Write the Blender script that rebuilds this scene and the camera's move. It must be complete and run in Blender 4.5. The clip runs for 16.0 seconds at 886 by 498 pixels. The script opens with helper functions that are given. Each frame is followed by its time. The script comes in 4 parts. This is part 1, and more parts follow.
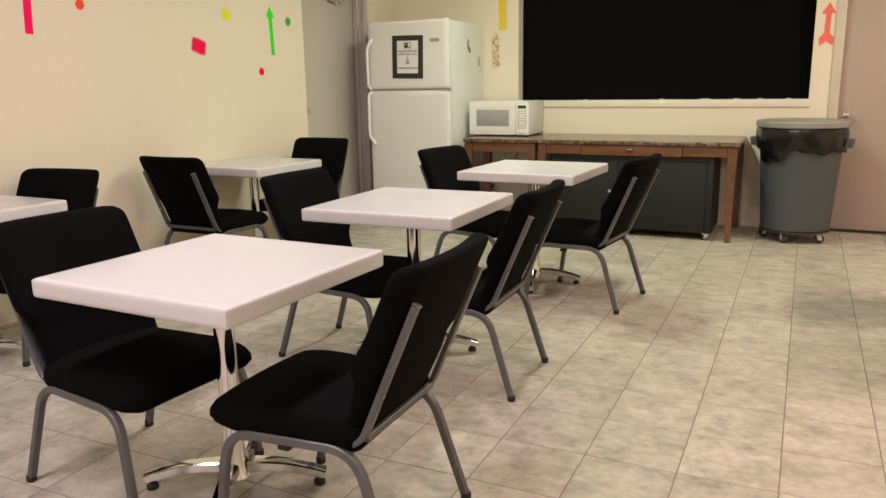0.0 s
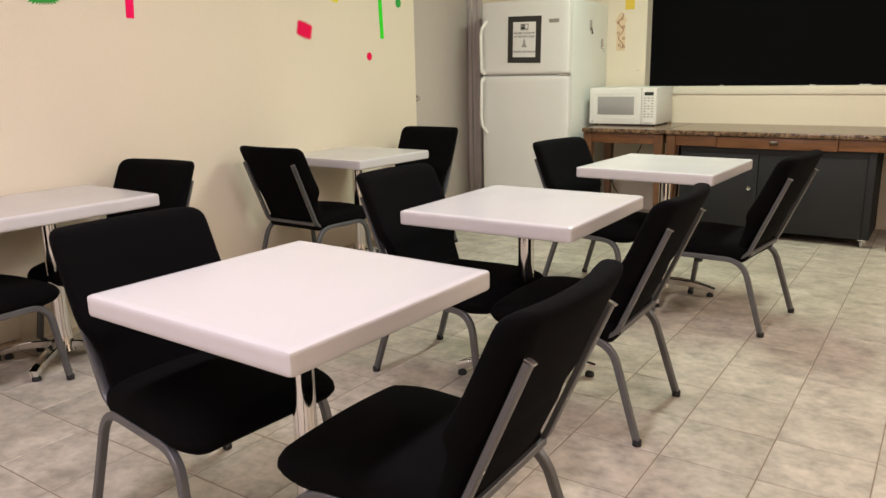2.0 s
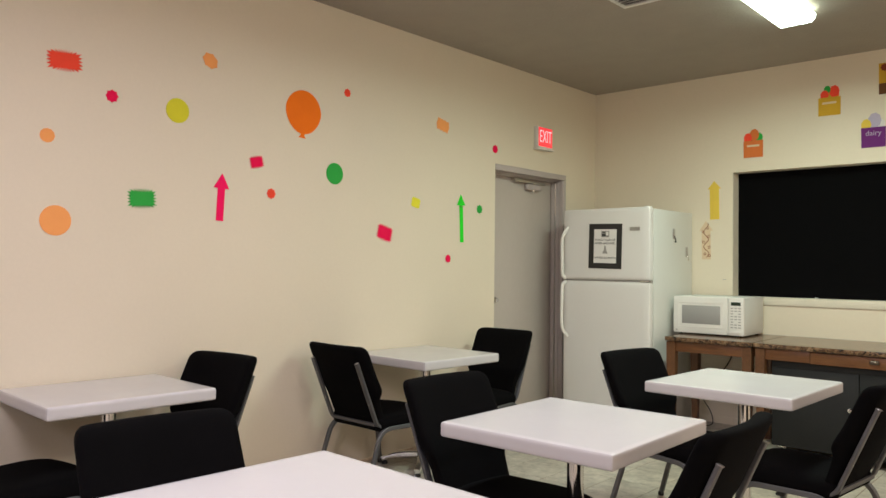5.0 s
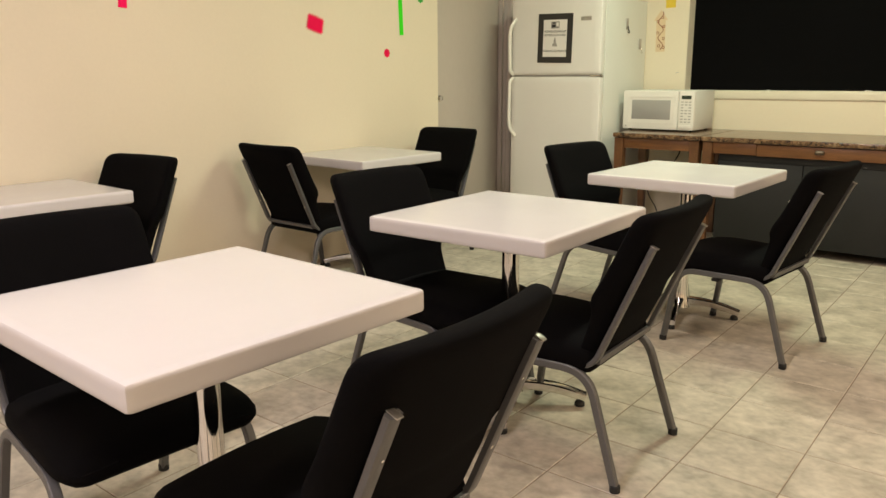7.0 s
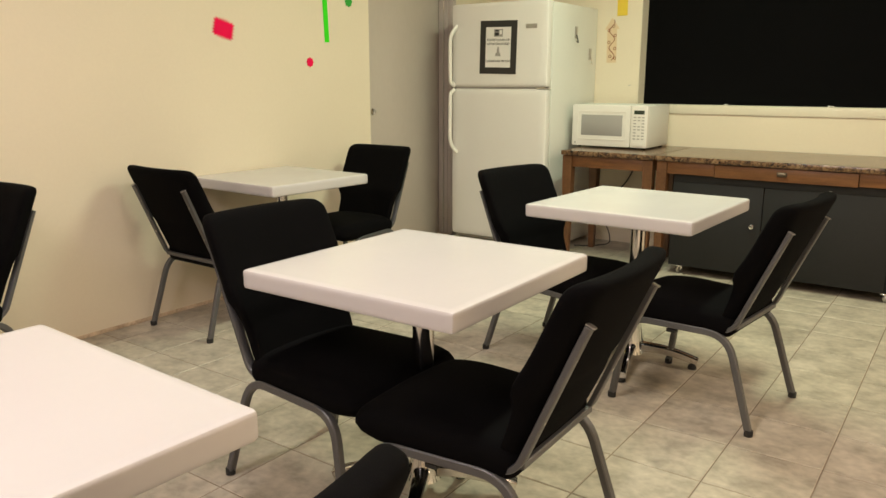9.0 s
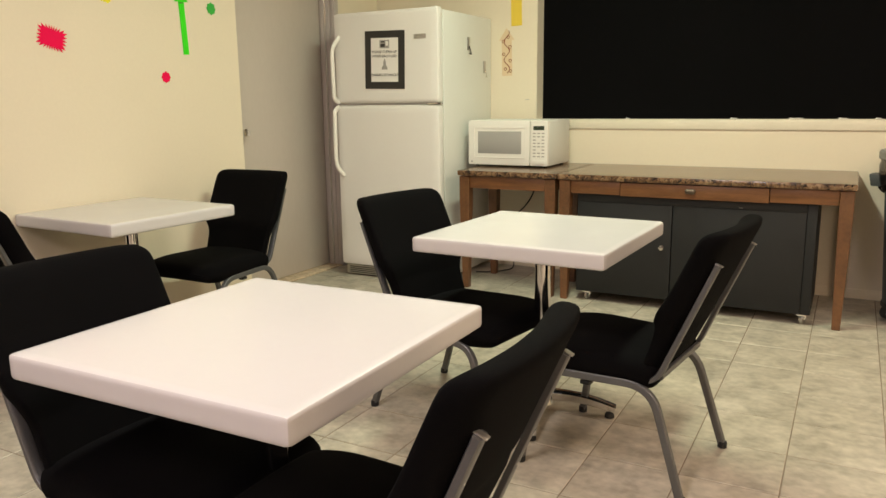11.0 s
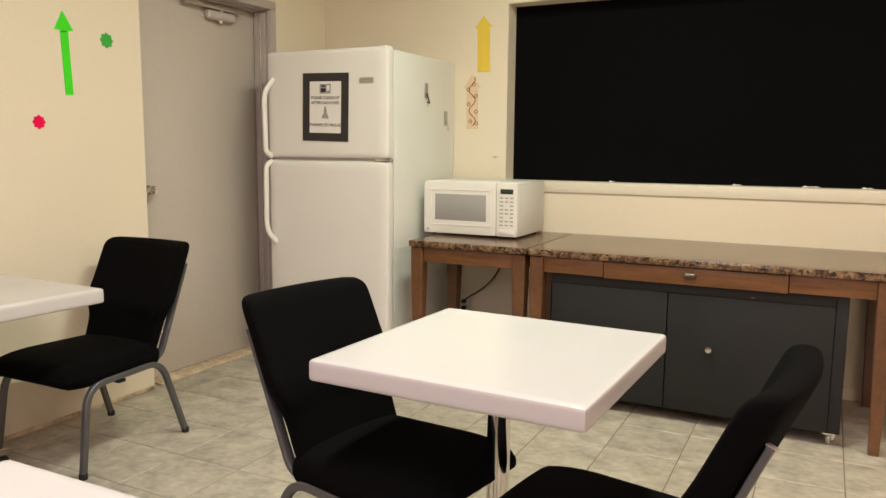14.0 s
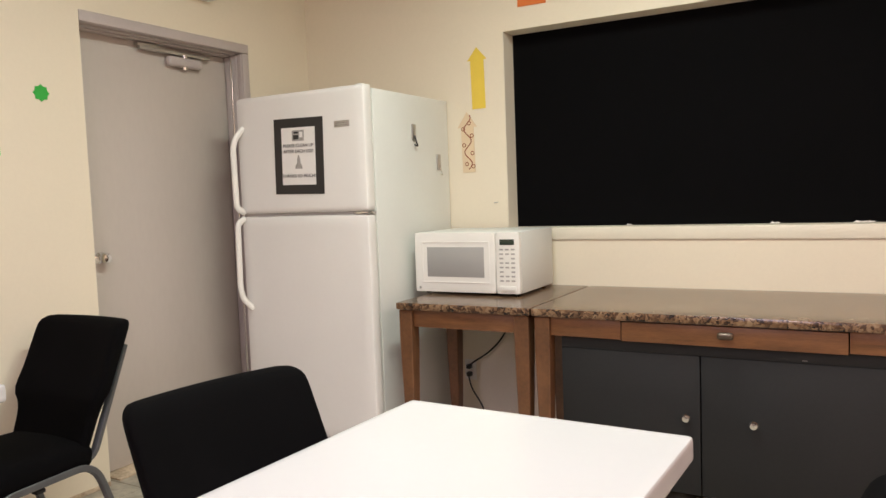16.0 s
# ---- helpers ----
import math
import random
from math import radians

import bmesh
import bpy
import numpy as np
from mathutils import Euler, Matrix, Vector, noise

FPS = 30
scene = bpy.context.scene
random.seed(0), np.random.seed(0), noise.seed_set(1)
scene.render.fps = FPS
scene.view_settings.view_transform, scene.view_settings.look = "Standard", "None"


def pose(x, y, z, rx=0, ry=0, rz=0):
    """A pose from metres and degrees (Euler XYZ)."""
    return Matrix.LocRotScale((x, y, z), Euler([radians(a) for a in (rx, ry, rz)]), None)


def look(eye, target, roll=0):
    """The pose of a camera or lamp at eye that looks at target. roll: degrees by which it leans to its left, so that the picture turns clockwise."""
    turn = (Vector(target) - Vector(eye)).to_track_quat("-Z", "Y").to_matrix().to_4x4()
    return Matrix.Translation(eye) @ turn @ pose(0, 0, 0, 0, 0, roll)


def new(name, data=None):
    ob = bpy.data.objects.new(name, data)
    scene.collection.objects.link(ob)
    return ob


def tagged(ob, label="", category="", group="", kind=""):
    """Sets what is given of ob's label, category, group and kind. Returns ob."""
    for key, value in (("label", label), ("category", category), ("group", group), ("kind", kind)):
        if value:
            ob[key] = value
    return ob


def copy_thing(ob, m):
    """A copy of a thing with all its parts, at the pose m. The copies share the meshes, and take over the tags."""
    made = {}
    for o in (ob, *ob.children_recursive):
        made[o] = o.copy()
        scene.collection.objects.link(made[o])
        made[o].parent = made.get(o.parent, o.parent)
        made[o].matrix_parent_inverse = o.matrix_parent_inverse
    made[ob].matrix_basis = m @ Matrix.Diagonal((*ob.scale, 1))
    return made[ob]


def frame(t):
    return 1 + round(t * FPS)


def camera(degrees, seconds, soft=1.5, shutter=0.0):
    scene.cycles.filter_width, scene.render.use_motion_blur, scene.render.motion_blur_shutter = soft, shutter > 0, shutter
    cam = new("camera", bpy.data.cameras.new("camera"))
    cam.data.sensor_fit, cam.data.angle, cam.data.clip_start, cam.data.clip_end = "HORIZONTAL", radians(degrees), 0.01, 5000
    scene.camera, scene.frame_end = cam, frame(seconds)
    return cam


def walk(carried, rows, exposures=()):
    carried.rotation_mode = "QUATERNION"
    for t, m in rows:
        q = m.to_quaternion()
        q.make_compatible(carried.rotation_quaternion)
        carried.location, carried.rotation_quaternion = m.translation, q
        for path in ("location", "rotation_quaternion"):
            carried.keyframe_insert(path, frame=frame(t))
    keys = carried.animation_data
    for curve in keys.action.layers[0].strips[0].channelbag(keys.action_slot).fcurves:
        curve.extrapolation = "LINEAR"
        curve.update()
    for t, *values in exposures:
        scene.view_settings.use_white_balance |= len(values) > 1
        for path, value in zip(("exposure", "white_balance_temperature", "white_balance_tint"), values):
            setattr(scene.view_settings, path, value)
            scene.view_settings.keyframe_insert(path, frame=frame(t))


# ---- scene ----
cam = camera(60.8, 16.0)
PATH = [
    (0, (0.2901, -0.3552, 1.2721), (-0.5532, 1.4067, 0.8428), -0.96),
    (0.5, (0.2839, -0.3273, 1.2686), (-0.5147, 1.4529, 0.8292), -0.38),
    (1, (0.2038, -0.2090, 1.2570), (-0.5991, 1.5626, 0.7912), -0.16),
    (1.5, (0.0963, -0.0478, 1.2676), (-0.7914, 1.6794, 0.7895), -1.41),
    (2, (0.0809, 0.0227, 1.2753), (-1.0107, 1.6336, 0.8132), -1.20),
    (2.5, (0.0852, 0.0942, 1.2991), (-1.2816, 1.5092, 0.9390), -0.67),
    (3, (0.0872, 0.1255, 1.3228), (-1.4625, 1.3723, 1.1132), -0.45),
    (3.2, (0.1016, 0.1330, 1.3338), (-1.4888, 1.3381, 1.1979), -0.33),
    (5.3, (0.2289, 0.2379, 1.3343), (-1.0706, 1.7574, 1.3801), 0.75),
    (5.5, (0.2256, 0.2612, 1.3079), (-1.0592, 1.7935, 1.2697), 0.12),
    (6, (0.2299, 0.2843, 1.2753), (-1.0406, 1.8072, 1.0174), -0.99),
    (6.5, (0.2309, 0.3315, 1.2398), (-1.0181, 1.8445, 0.8512), -0.85),
    (7, (0.1706, 0.4270, 1.2328), (-1.0442, 1.9506, 0.7822), -0.36),
    (7.5, (0.0621, 0.5824, 1.2549), (-1.1195, 2.1327, 0.8075), 0.42),
    (8, (-0.0050, 0.7265, 1.2491), (-1.1522, 2.3072, 0.8186), 0.46),
    (8.2, (-0.0078, 0.7689, 1.2567), (-1.1492, 2.3506, 0.8146), 0.23),
    (10.3, (-0.1100, 1.3113, 1.2691), (-1.1944, 2.9462, 0.8803), -0.97),
    (10.5, (-0.1488, 1.3510, 1.2616), (-1.1706, 3.0250, 0.8692), -1.04),
    (11, (-0.1994, 1.4613, 1.2408), (-1.1345, 3.1861, 0.8529), -0.73),
    (11.5, (-0.1987, 1.6356, 1.2540), (-1.1634, 3.3489, 0.8879), -0.14),
    (12, (-0.1815, 1.7929, 1.2585), (-1.2071, 3.4815, 0.9471), 0.26),
    (12.5, (-0.2393, 1.9028, 1.2489), (-1.2775, 3.5870, 0.9560), 0.06),
    (13, (-0.3697, 2.0455, 1.2726), (-1.3461, 3.7702, 1.0043), -0.49),
    (13.5, (-0.4481, 2.1716, 1.2738), (-1.3371, 3.9460, 1.0262), -0.25),
    (14, (-0.4580, 2.3012, 1.2814), (-1.3536, 4.0699, 1.0181), 0.53),
    (14.5, (-0.4309, 2.4654, 1.2786), (-1.4124, 4.1915, 1.0395), 0.60),
    (15, (-0.4249, 2.5983, 1.2707), (-1.4401, 4.3074, 1.0501), -0.59),
    (15.5, (-0.4777, 2.7567, 1.2810), (-1.4822, 4.4763, 1.0968), -1.49),
    (16, (-0.5205, 2.8793, 1.2867), (-1.5015, 4.6163, 1.1438), -2.11),
]
LOOK = [(0.0, -0.10, 6050, 9), (1.5, -0.10, 6000, 9), (2.0, -0.06, 5800, 9), (3.0, -0.22, 5650, 7), (5.5, -0.22, 5600, 6), (6.5, -0.06, 6350, 4), (8.0, -0.10, 6500, 2), (10.5, 0.02, 6450, 4), (11.0, 0.0, 6350, 6), (12.5, -0.10, 6350, 12), (14.0, 0.00, 6200, 15), (15.0, 0.01, 5850, 18), (16.0, 0.05, 5700, 20)]
walk(cam, [(t, look(eye, target, roll)) for t, eye, target, roll in PATH], LOOK)

# ---- light ----
world = bpy.data.worlds.new("world")
scene.world = world
world.use_nodes = True
world.node_tree.nodes["Background"].inputs[0].default_value = (0.9, 0.85, 0.8, 1)
world.node_tree.nodes["Background"].inputs[1].default_value = 0.02

WALL_X, WALL_Y, EAST_X, SOUTH_Y, CEIL = -3.58, 6.66, 3.3, -3.2, 3.005
# first one is in view; the others are unseen, added to even the light
FIXTURES = [(-1.35, 4.80, (0.93, 1.0, 0.74), 49), (-1.35, 2.42, (1.0, 0.87, 0.81), 26), (-1.35, 0.03, (1.0, 0.85, 0.90), 44), (-1.35, -2.2, (1.0, 0.83, 0.90), 42),
            (1.75, 4.87, (1.0, 0.80, 0.63), 47), (1.75, 2.45, (1.0, 0.75, 0.58), 36), (1.75, 0.03, (1.0, 0.75, 0.58), 38)]


# ---- materials ----
def mat(name, base, rough=0.5, metal=0.0, vary=0.08, scale=6.0, fine=90.0, bump=0.0, bump_scale=None, emit=None, emit_strength=0.0,
        tint=None, spec=0.5, per_object=0.0, coat=0.0, sheen=0.0, stretch=(1, 1, 1), rough_vary=0.08):
    m = bpy.data.materials.new(name)
    m.use_nodes = True
    nt = m.node_tree
    b = nt.nodes["Principled BSDF"]
    N, L = nt.nodes.new, nt.links.new
    b.inputs["Roughness"].default_value = rough
    b.inputs["Metallic"].default_value = metal
    b.inputs["Specular IOR Level"].default_value = spec
    b.inputs["Coat Weight"].default_value = coat
    b.inputs["Sheen Weight"].default_value = sheen
    co = N("ShaderNodeTexCoord")
    mp = N("ShaderNodeMapping")
    mp.inputs["Scale"].default_value = stretch
    L(co.outputs["Object"], mp.inputs["Vector"])
    n1, n2 = N("ShaderNodeTexNoise"), N("ShaderNodeTexNoise")
    n1.inputs["Scale"].default_value, n1.inputs["Detail"].default_value = scale, 5
    n2.inputs["Scale"].default_value, n2.inputs["Detail"].default_value = fine, 3
    L(mp.outputs[0], n1.inputs["Vector"]), L(mp.outputs[0], n2.inputs["Vector"])
    mix = N("ShaderNodeMix")
    mix.data_type = "FLOAT"
    mix.inputs[0].default_value = 0.35
    L(n1.outputs["Fac"], mix.inputs[2]), L(n2.outputs["Fac"], mix.inputs[3])
    ramp = N("ShaderNodeValToRGB")
    lo = [max(0.0, c * (1 - vary)) for c in base]
    hi = [min(1.0, c * (1 + vary)) for c in (tint or base)]
    ramp.color_ramp.elements[0].position, ramp.color_ramp.elements[1].position = 0.3, 0.7
    ramp.color_ramp.elements[0].color, ramp.color_ramp.elements[1].color = (*lo, 1), (*hi, 1)
    L(mix.outputs[0], ramp.inputs[0])
    out = ramp.outputs[0]
    if per_object:
        info = N("ShaderNodeObjectInfo")
        hsv = N("ShaderNodeHueSaturation")
        rng = N("ShaderNodeMapRange")
        rng.inputs[3].default_value, rng.inputs[4].default_value = 1 - per_object, 1 + per_object
        L(info.outputs["Random"], rng.inputs[0]), L(rng.outputs[0], hsv.inputs["Value"]), L(out, hsv.inputs["Color"])
        out = hsv.outputs[0]
    L(out, b.inputs["Base Color"])
    if rough_vary:
        rr = N("ShaderNodeMapRange")
        rr.inputs[3].default_value, rr.inputs[4].default_value = max(0.02, rough - rough_vary), min(1, rough + rough_vary)
        L(n1.outputs["Fac"], rr.inputs[0]), L(rr.outputs[0], b.inputs["Roughness"])
    if bump:
        bp, n3 = N("ShaderNodeBump"), N("ShaderNodeTexNoise")
        n3.inputs["Scale"].default_value, n3.inputs["Detail"].default_value = bump_scale or fine, 4
        L(mp.outputs[0], n3.inputs["Vector"])
        bp.inputs["Strength"].default_value, bp.inputs["Distance"].default_value = bump, 0.004
        L(n3.outputs["Fac"], bp.inputs["Height"]), L(bp.outputs[0], b.inputs["Normal"])
    if emit:
        b.inputs["Emission Color"].default_value, b.inputs["Emission Strength"].default_value = (*emit, 1), emit_strength
    return m


def tile_material():
    """Mottled grey-beige ceramic: soft streaky clouds, a slight shift from tile to tile."""
    m = bpy.data.materials.new("ceramic_tile")
    m.use_nodes = True
    nt = m.node_tree
    b = nt.nodes["Principled BSDF"]
    N, L = nt.nodes.new, nt.links.new
    co, info = N("ShaderNodeTexCoord"), N("ShaderNodeObjectInfo")
    geo = N("ShaderNodeNewGeometry")
    add = N("ShaderNodeVectorMath")
    add.operation = "MULTIPLY_ADD"
    L(info.outputs["Random"], add.inputs[0])
    add.inputs[1].default_value = (17.0, 31.0, 7.0)
    L(geo.outputs["Position"], add.inputs[2])
    mp = N("ShaderNodeMapping")
    mp.inputs["Scale"].default_value = (0.9, 1.0, 1)
    L(add.outputs[0], mp.inputs["Vector"])
    n1, n2, n3 = N("ShaderNodeTexNoise"), N("ShaderNodeTexNoise"), N("ShaderNodeTexNoise")
    for n, s, d, dist in ((n1, 10, 4, 0.25), (n2, 34, 5, 0.1), (n3, 160, 3, 0)):
        n.inputs["Scale"].default_value, n.inputs["Detail"].default_value, n.inputs["Distortion"].default_value = s, d, dist
        L(mp.outputs[0], n.inputs["Vector"])
    mix = N("ShaderNodeMix")
    mix.data_type = "FLOAT"
    mix.inputs[0].default_value = 0.4
    L(n1.outputs["Fac"], mix.inputs[2]), L(n2.outputs["Fac"], mix.inputs[3])
    ramp = N("ShaderNodeValToRGB")
    e = ramp.color_ramp.elements
    e[0].position, e[0].color = 0.32, (0.285, 0.255, 0.205, 1)
    e[1].position, e[1].color = 0.66, (0.580, 0.522, 0.430, 1)
    mid = e.new(0.5)
    mid.color = (0.445, 0.400, 0.324, 1)
    L(mix.outputs[0], ramp.inputs[0])
    hsv, rng = N("ShaderNodeHueSaturation"), N("ShaderNodeMapRange")
    rng.inputs[3].default_value, rng.inputs[4].default_value = 0.93, 1.06
    L(info.outputs["Random"], rng.inputs[0]), L(rng.outputs[0], hsv.inputs["Value"]), L(ramp.outputs[0], hsv.inputs["Color"])
    L(hsv.outputs[0], b.inputs["Base Color"])
    rr = N("ShaderNodeMapRange")
    rr.inputs[3].default_value, rr.inputs[4].default_value = 0.34, 0.52
    L(n2.outputs["Fac"], rr.inputs[0]), L(rr.outputs[0], b.inputs["Roughness"])
    bp = N("ShaderNodeBump")
    bp.inputs["Strength"].default_value, bp.inputs["Distance"].default_value = 0.12, 0.003
    L(n2.outputs["Fac"], bp.inputs["Height"]), L(bp.outputs[0], b.inputs["Normal"])
    return m


def granite_material():
    """Brown laminate printed like granite: cells of dark brown, tan and rust."""
    m = bpy.data.materials.new("granite_laminate")
    m.use_nodes = True
    nt = m.node_tree
    b = nt.nodes["Principled BSDF"]
    N, L = nt.nodes.new, nt.links.new
    co = N("ShaderNodeTexCoord")
    v, n = N("ShaderNodeTexVoronoi"), N("ShaderNodeTexNoise")
    n.inputs["Scale"].default_value, n.inputs["Detail"].default_value = 26, 8
    warp = N("ShaderNodeVectorMath")
    warp.operation = "MULTIPLY_ADD"
    warp.inputs[1].default_value = (0.10, 0.10, 0.10)
    L(co.outputs["Object"], n.inputs["Vector"]), L(n.outputs["Color"], warp.inputs[0]), L(co.outputs["Object"], warp.inputs[2])
    v.inputs["Scale"].default_value = 70
    L(warp.outputs[0], v.inputs["Vector"])
    sep = N("ShaderNodeSeparateColor")
    L(v.outputs["Color"], sep.inputs[0])
    mix = N("ShaderNodeMix")
    mix.data_type = "FLOAT"
    mix.inputs[0].default_value = 0.62
    L(sep.outputs[0], mix.inputs[2]), L(n.outputs["Fac"], mix.inputs[3])
    ramp = N("ShaderNodeValToRGB")
    e = ramp.color_ramp.elements
    e[0].position, e[0].color = 0.30, (0.018, 0.011, 0.008, 1)
    e[1].position, e[1].color = 0.74, (0.27, 0.18, 0.105, 1)
    for p, c in ((0.42, (0.075, 0.038, 0.02, 1)), (0.58, (0.20, 0.115, 0.06, 1))):
        e.new(p).color = c
    L(mix.outputs[0], ramp.inputs[0]), L(ramp.outputs[0], b.inputs["Base Color"])
    b.inputs["Roughness"].default_value = 0.2
    return m


M_WALL = mat("cream_wall_paint", (0.81, 0.72, 0.565), 0.55, vary=0.025, scale=1.3, fine=60, bump=0.12, bump_scale=140)
# ceiling base colour is lowered to carry its dimness; fixtures shine mainly downwards
M_CEIL = mat("textured_shaded_ceiling_paint", (0.37, 0.33, 0.275), 0.9, vary=0.05, scale=5, fine=70, bump=0.9, bump_scale=55)
M_GROUT = mat("tile_grout", (0.235, 0.19, 0.14), 0.9, vary=0.25, scale=4, fine=120, bump=0.2)
M_TILE = tile_material()
M_TRIM = mat("white_trim_paint", (0.78, 0.715, 0.585), 0.4, vary=0.03, scale=8, bump=0.04)
M_BASE = mat("stained_base_edge", (0.40, 0.27, 0.17), 0.85, vary=0.35, scale=9, fine=60, tint=(0.64, 0.52, 0.38), bump=0.3)
M_FRAME = mat("grey_door_frame_paint", (0.50, 0.44, 0.42), 0.36, vary=0.05, scale=5, bump=0.05)
M_LEAF = mat("grey_door_paint", (0.545, 0.485, 0.435), 0.42, vary=0.04, scale=2.2, fine=40, bump=0.06, stretch=(1, 1, 0.4))
M_JAMB = mat("beige_door_frame_paint", (0.60, 0.52, 0.41), 0.42, vary=0.04, scale=5, bump=0.05)
M_LEAF2 = mat("pinkish_door_paint", (0.43, 0.34, 0.29), 0.42, vary=0.04, scale=2.2, fine=40, bump=0.06, stretch=(1, 1, 0.4))
M_BLACK = mat("matt_black_panel", (0.0022, 0.0020, 0.0024), 0.85, vary=0.3, scale=2.0, fine=30, rough_vary=0.05, spec=0.08)
M_FAB = mat("black_woven_fabric", (0.0026, 0.0023, 0.0026), 0.95, vary=0.35, scale=8, fine=420, bump=0.35, bump_scale=520, spec=0.07)
M_STEEL = mat("grey_hammertone_steel", (0.125, 0.125, 0.128), 0.42, metal=0.5, vary=0.12, scale=14, fine=260, bump=0.22, bump_scale=240)
M_RUB = mat("black_rubber", (0.015, 0.015, 0.015), 0.75, vary=0.2)
M_TABLE = mat("white_resin_tabletop", (0.60, 0.580, 0.583), 0.22, vary=0.012, scale=3, fine=40, rough_vary=0.05)
M_CHROME = mat("polished_chrome", (0.80, 0.79, 0.77), 0.10, metal=1.0, vary=0.03, scale=12, rough_vary=0.05)
M_DIM = mat("brushed_metal", (0.50, 0.48, 0.45), 0.33, metal=0.9, vary=0.08, scale=30)
M_WHITE = mat("white_enamel", (0.79, 0.765, 0.735), 0.32, vary=0.015, scale=4, fine=50, bump=0.05, bump_scale=300)
M_WSIDE = mat("white_textured_enamel", (0.72, 0.72, 0.675), 0.45, vary=0.02, scale=4, fine=50, bump=0.18, bump_scale=260)
M_PLASTIC = mat("white_plastic", (0.80, 0.77, 0.72), 0.35, vary=0.015, scale=6)
M_GLASSY = mat("grey_oven_window", (0.36, 0.35, 0.335), 0.18, vary=0.03, scale=5, fine=300, rough_vary=0.03)
M_ZINC = mat("bright_zinc_plate", (0.66, 0.65, 0.62), 0.38, metal=0.35, vary=0.06, scale=30)
M_DARK = mat("dark_grey_plastic", (0.03, 0.03, 0.03), 0.5, vary=0.15)
M_DISP = mat("dark_green_display", (0.03, 0.045, 0.03), 0.2, vary=0.1)
M_KEY = mat("grey_key_print", (0.40, 0.375, 0.35), 0.5, vary=0.05)
M_GRANITE = granite_material()
M_WOOD = mat("brown_stained_wood", (0.098, 0.041, 0.016), 0.42, vary=0.22, scale=7, fine=60, tint=(0.160, 0.070, 0.027), bump=0.1, stretch=(1.0, 6, 1.0), coat=0.15)
M_WOODH = mat("brown_stained_wood_rail", (0.125, 0.050, 0.016), 0.42, vary=0.22, scale=7, fine=60, tint=(0.200, 0.084, 0.029), bump=0.1, stretch=(0.6, 6, 7), coat=0.15)
M_PULL = mat("dark_bronze", (0.13, 0.10, 0.075), 0.4, metal=0.7, vary=0.1)
M_CAB = mat("charcoal_painted_wood", (0.0165, 0.0168, 0.0175), 0.6, vary=0.15, scale=5, fine=80, bump=0.08, spec=0.3)
M_BIN = mat("grey_moulded_plastic", (0.068, 0.077, 0.081), 0.5, vary=0.08, scale=9, fine=120, bump=0.1)
M_LID = mat("light_grey_plastic_rim", (0.27, 0.258, 0.23), 0.5, vary=0.06, scale=9)
M_BAG = mat("black_plastic_film", (0.005, 0.005, 0.006), 0.2, vary=0.3, scale=11, bump=1.0, bump_scale=26)
M_PAPER = mat("white_paper", (0.80, 0.77, 0.74), 0.7, vary=0.02)
M_INK = mat("black_ink", (0.02, 0.018, 0.018), 0.6, vary=0.1)
M_GREYINK = mat("grey_ink", (0.34, 0.32, 0.30), 0.6, vary=0.3, scale=60)
M_BLACKCARD = mat("black_card", (0.025, 0.022, 0.02), 0.6, vary=0.15)


def card(name, c):
    return mat(name, c, 0.85, vary=0.04, scale=12, fine=150, spec=0.15)


M_RED, M_CRIM, M_PEACH = card("red_card", (0.95, 0.085, 0.04)), card("crimson_card", (0.86, 0.006, 0.085)), card("peach_card", (1.0, 0.42, 0.13))
M_ORANGE, M_LIME, M_GREEN = card("orange_card", (1.0, 0.21, 0.008)), card("lime_yellow_card", (0.74, 0.70, 0.03)), card("green_card", (0.06, 0.42, 0.065))
M_YEL, M_NEON, M_PINK = card("lemon_card", (0.86, 0.80, 0.04)), card("neon_green_card", (0.07, 0.76, 0.02)), card("hot_pink_card", (1.0, 0.008, 0.13))
M_GOLD, M_BEIGE, M_CORAL = card("yellow_card", (0.82, 0.60, 0.08)), card("beige_card", (0.76, 0.60, 0.40)), card("coral_card", (0.86, 0.19, 0.14))
M_PURPLE, M_BROWNC, M_RUST = card("purple_card", (0.16, 0.035, 0.20)), card("brown_card", (0.16, 0.075, 0.03)), card("brown_red_ink", (0.26, 0.06, 0.03))
M_OCHRE, M_BAGOR, M_LILAC = card("ochre_card", (0.66, 0.40, 0.03)), card("bag_orange_card", (0.72, 0.20, 0.05)), card("lilac_card", (0.52, 0.46, 0.60))
M_EXIT = mat("red_lit_sign_face", (0.5, 0.02, 0.02), 0.4, emit=(1.0, 0.05, 0.05), emit_strength=1.1)
M_EXITL = mat("lit_sign_letters", (0.8, 0.3, 0.3), 0.4, emit=(1.0, 0.45, 0.42), emit_strength=1.3)
M_DIFF = [mat("lit_lamp_diffuser", (0.9, 0.88, 0.84), 0.4, emit=f[2], emit_strength=8.0) for f in FIXTURES]


# ---- mesh helpers ----
from mathutils.geometry import tessellate_polygon


def finish(name, bm, material, smooth=30):
    bmesh.ops.recalc_face_normals(bm, faces=bm.faces[:])
    me = bpy.data.meshes.new(name)
    bm.to_mesh(me)
    bm.free()
    me.materials.append(material)
    if smooth:
        for p in me.polygons:
            p.use_smooth = True
        me.set_sharp_from_angle(angle=radians(smooth))
    return me


def part(name, bm, material, parent=None, label="", m=None, smooth=30):
    ob = new(name, finish(name, bm, material, smooth))
    if parent:
        ob.parent = parent
    if m is not None:
        ob.matrix_basis = m
    return tagged(ob, label)


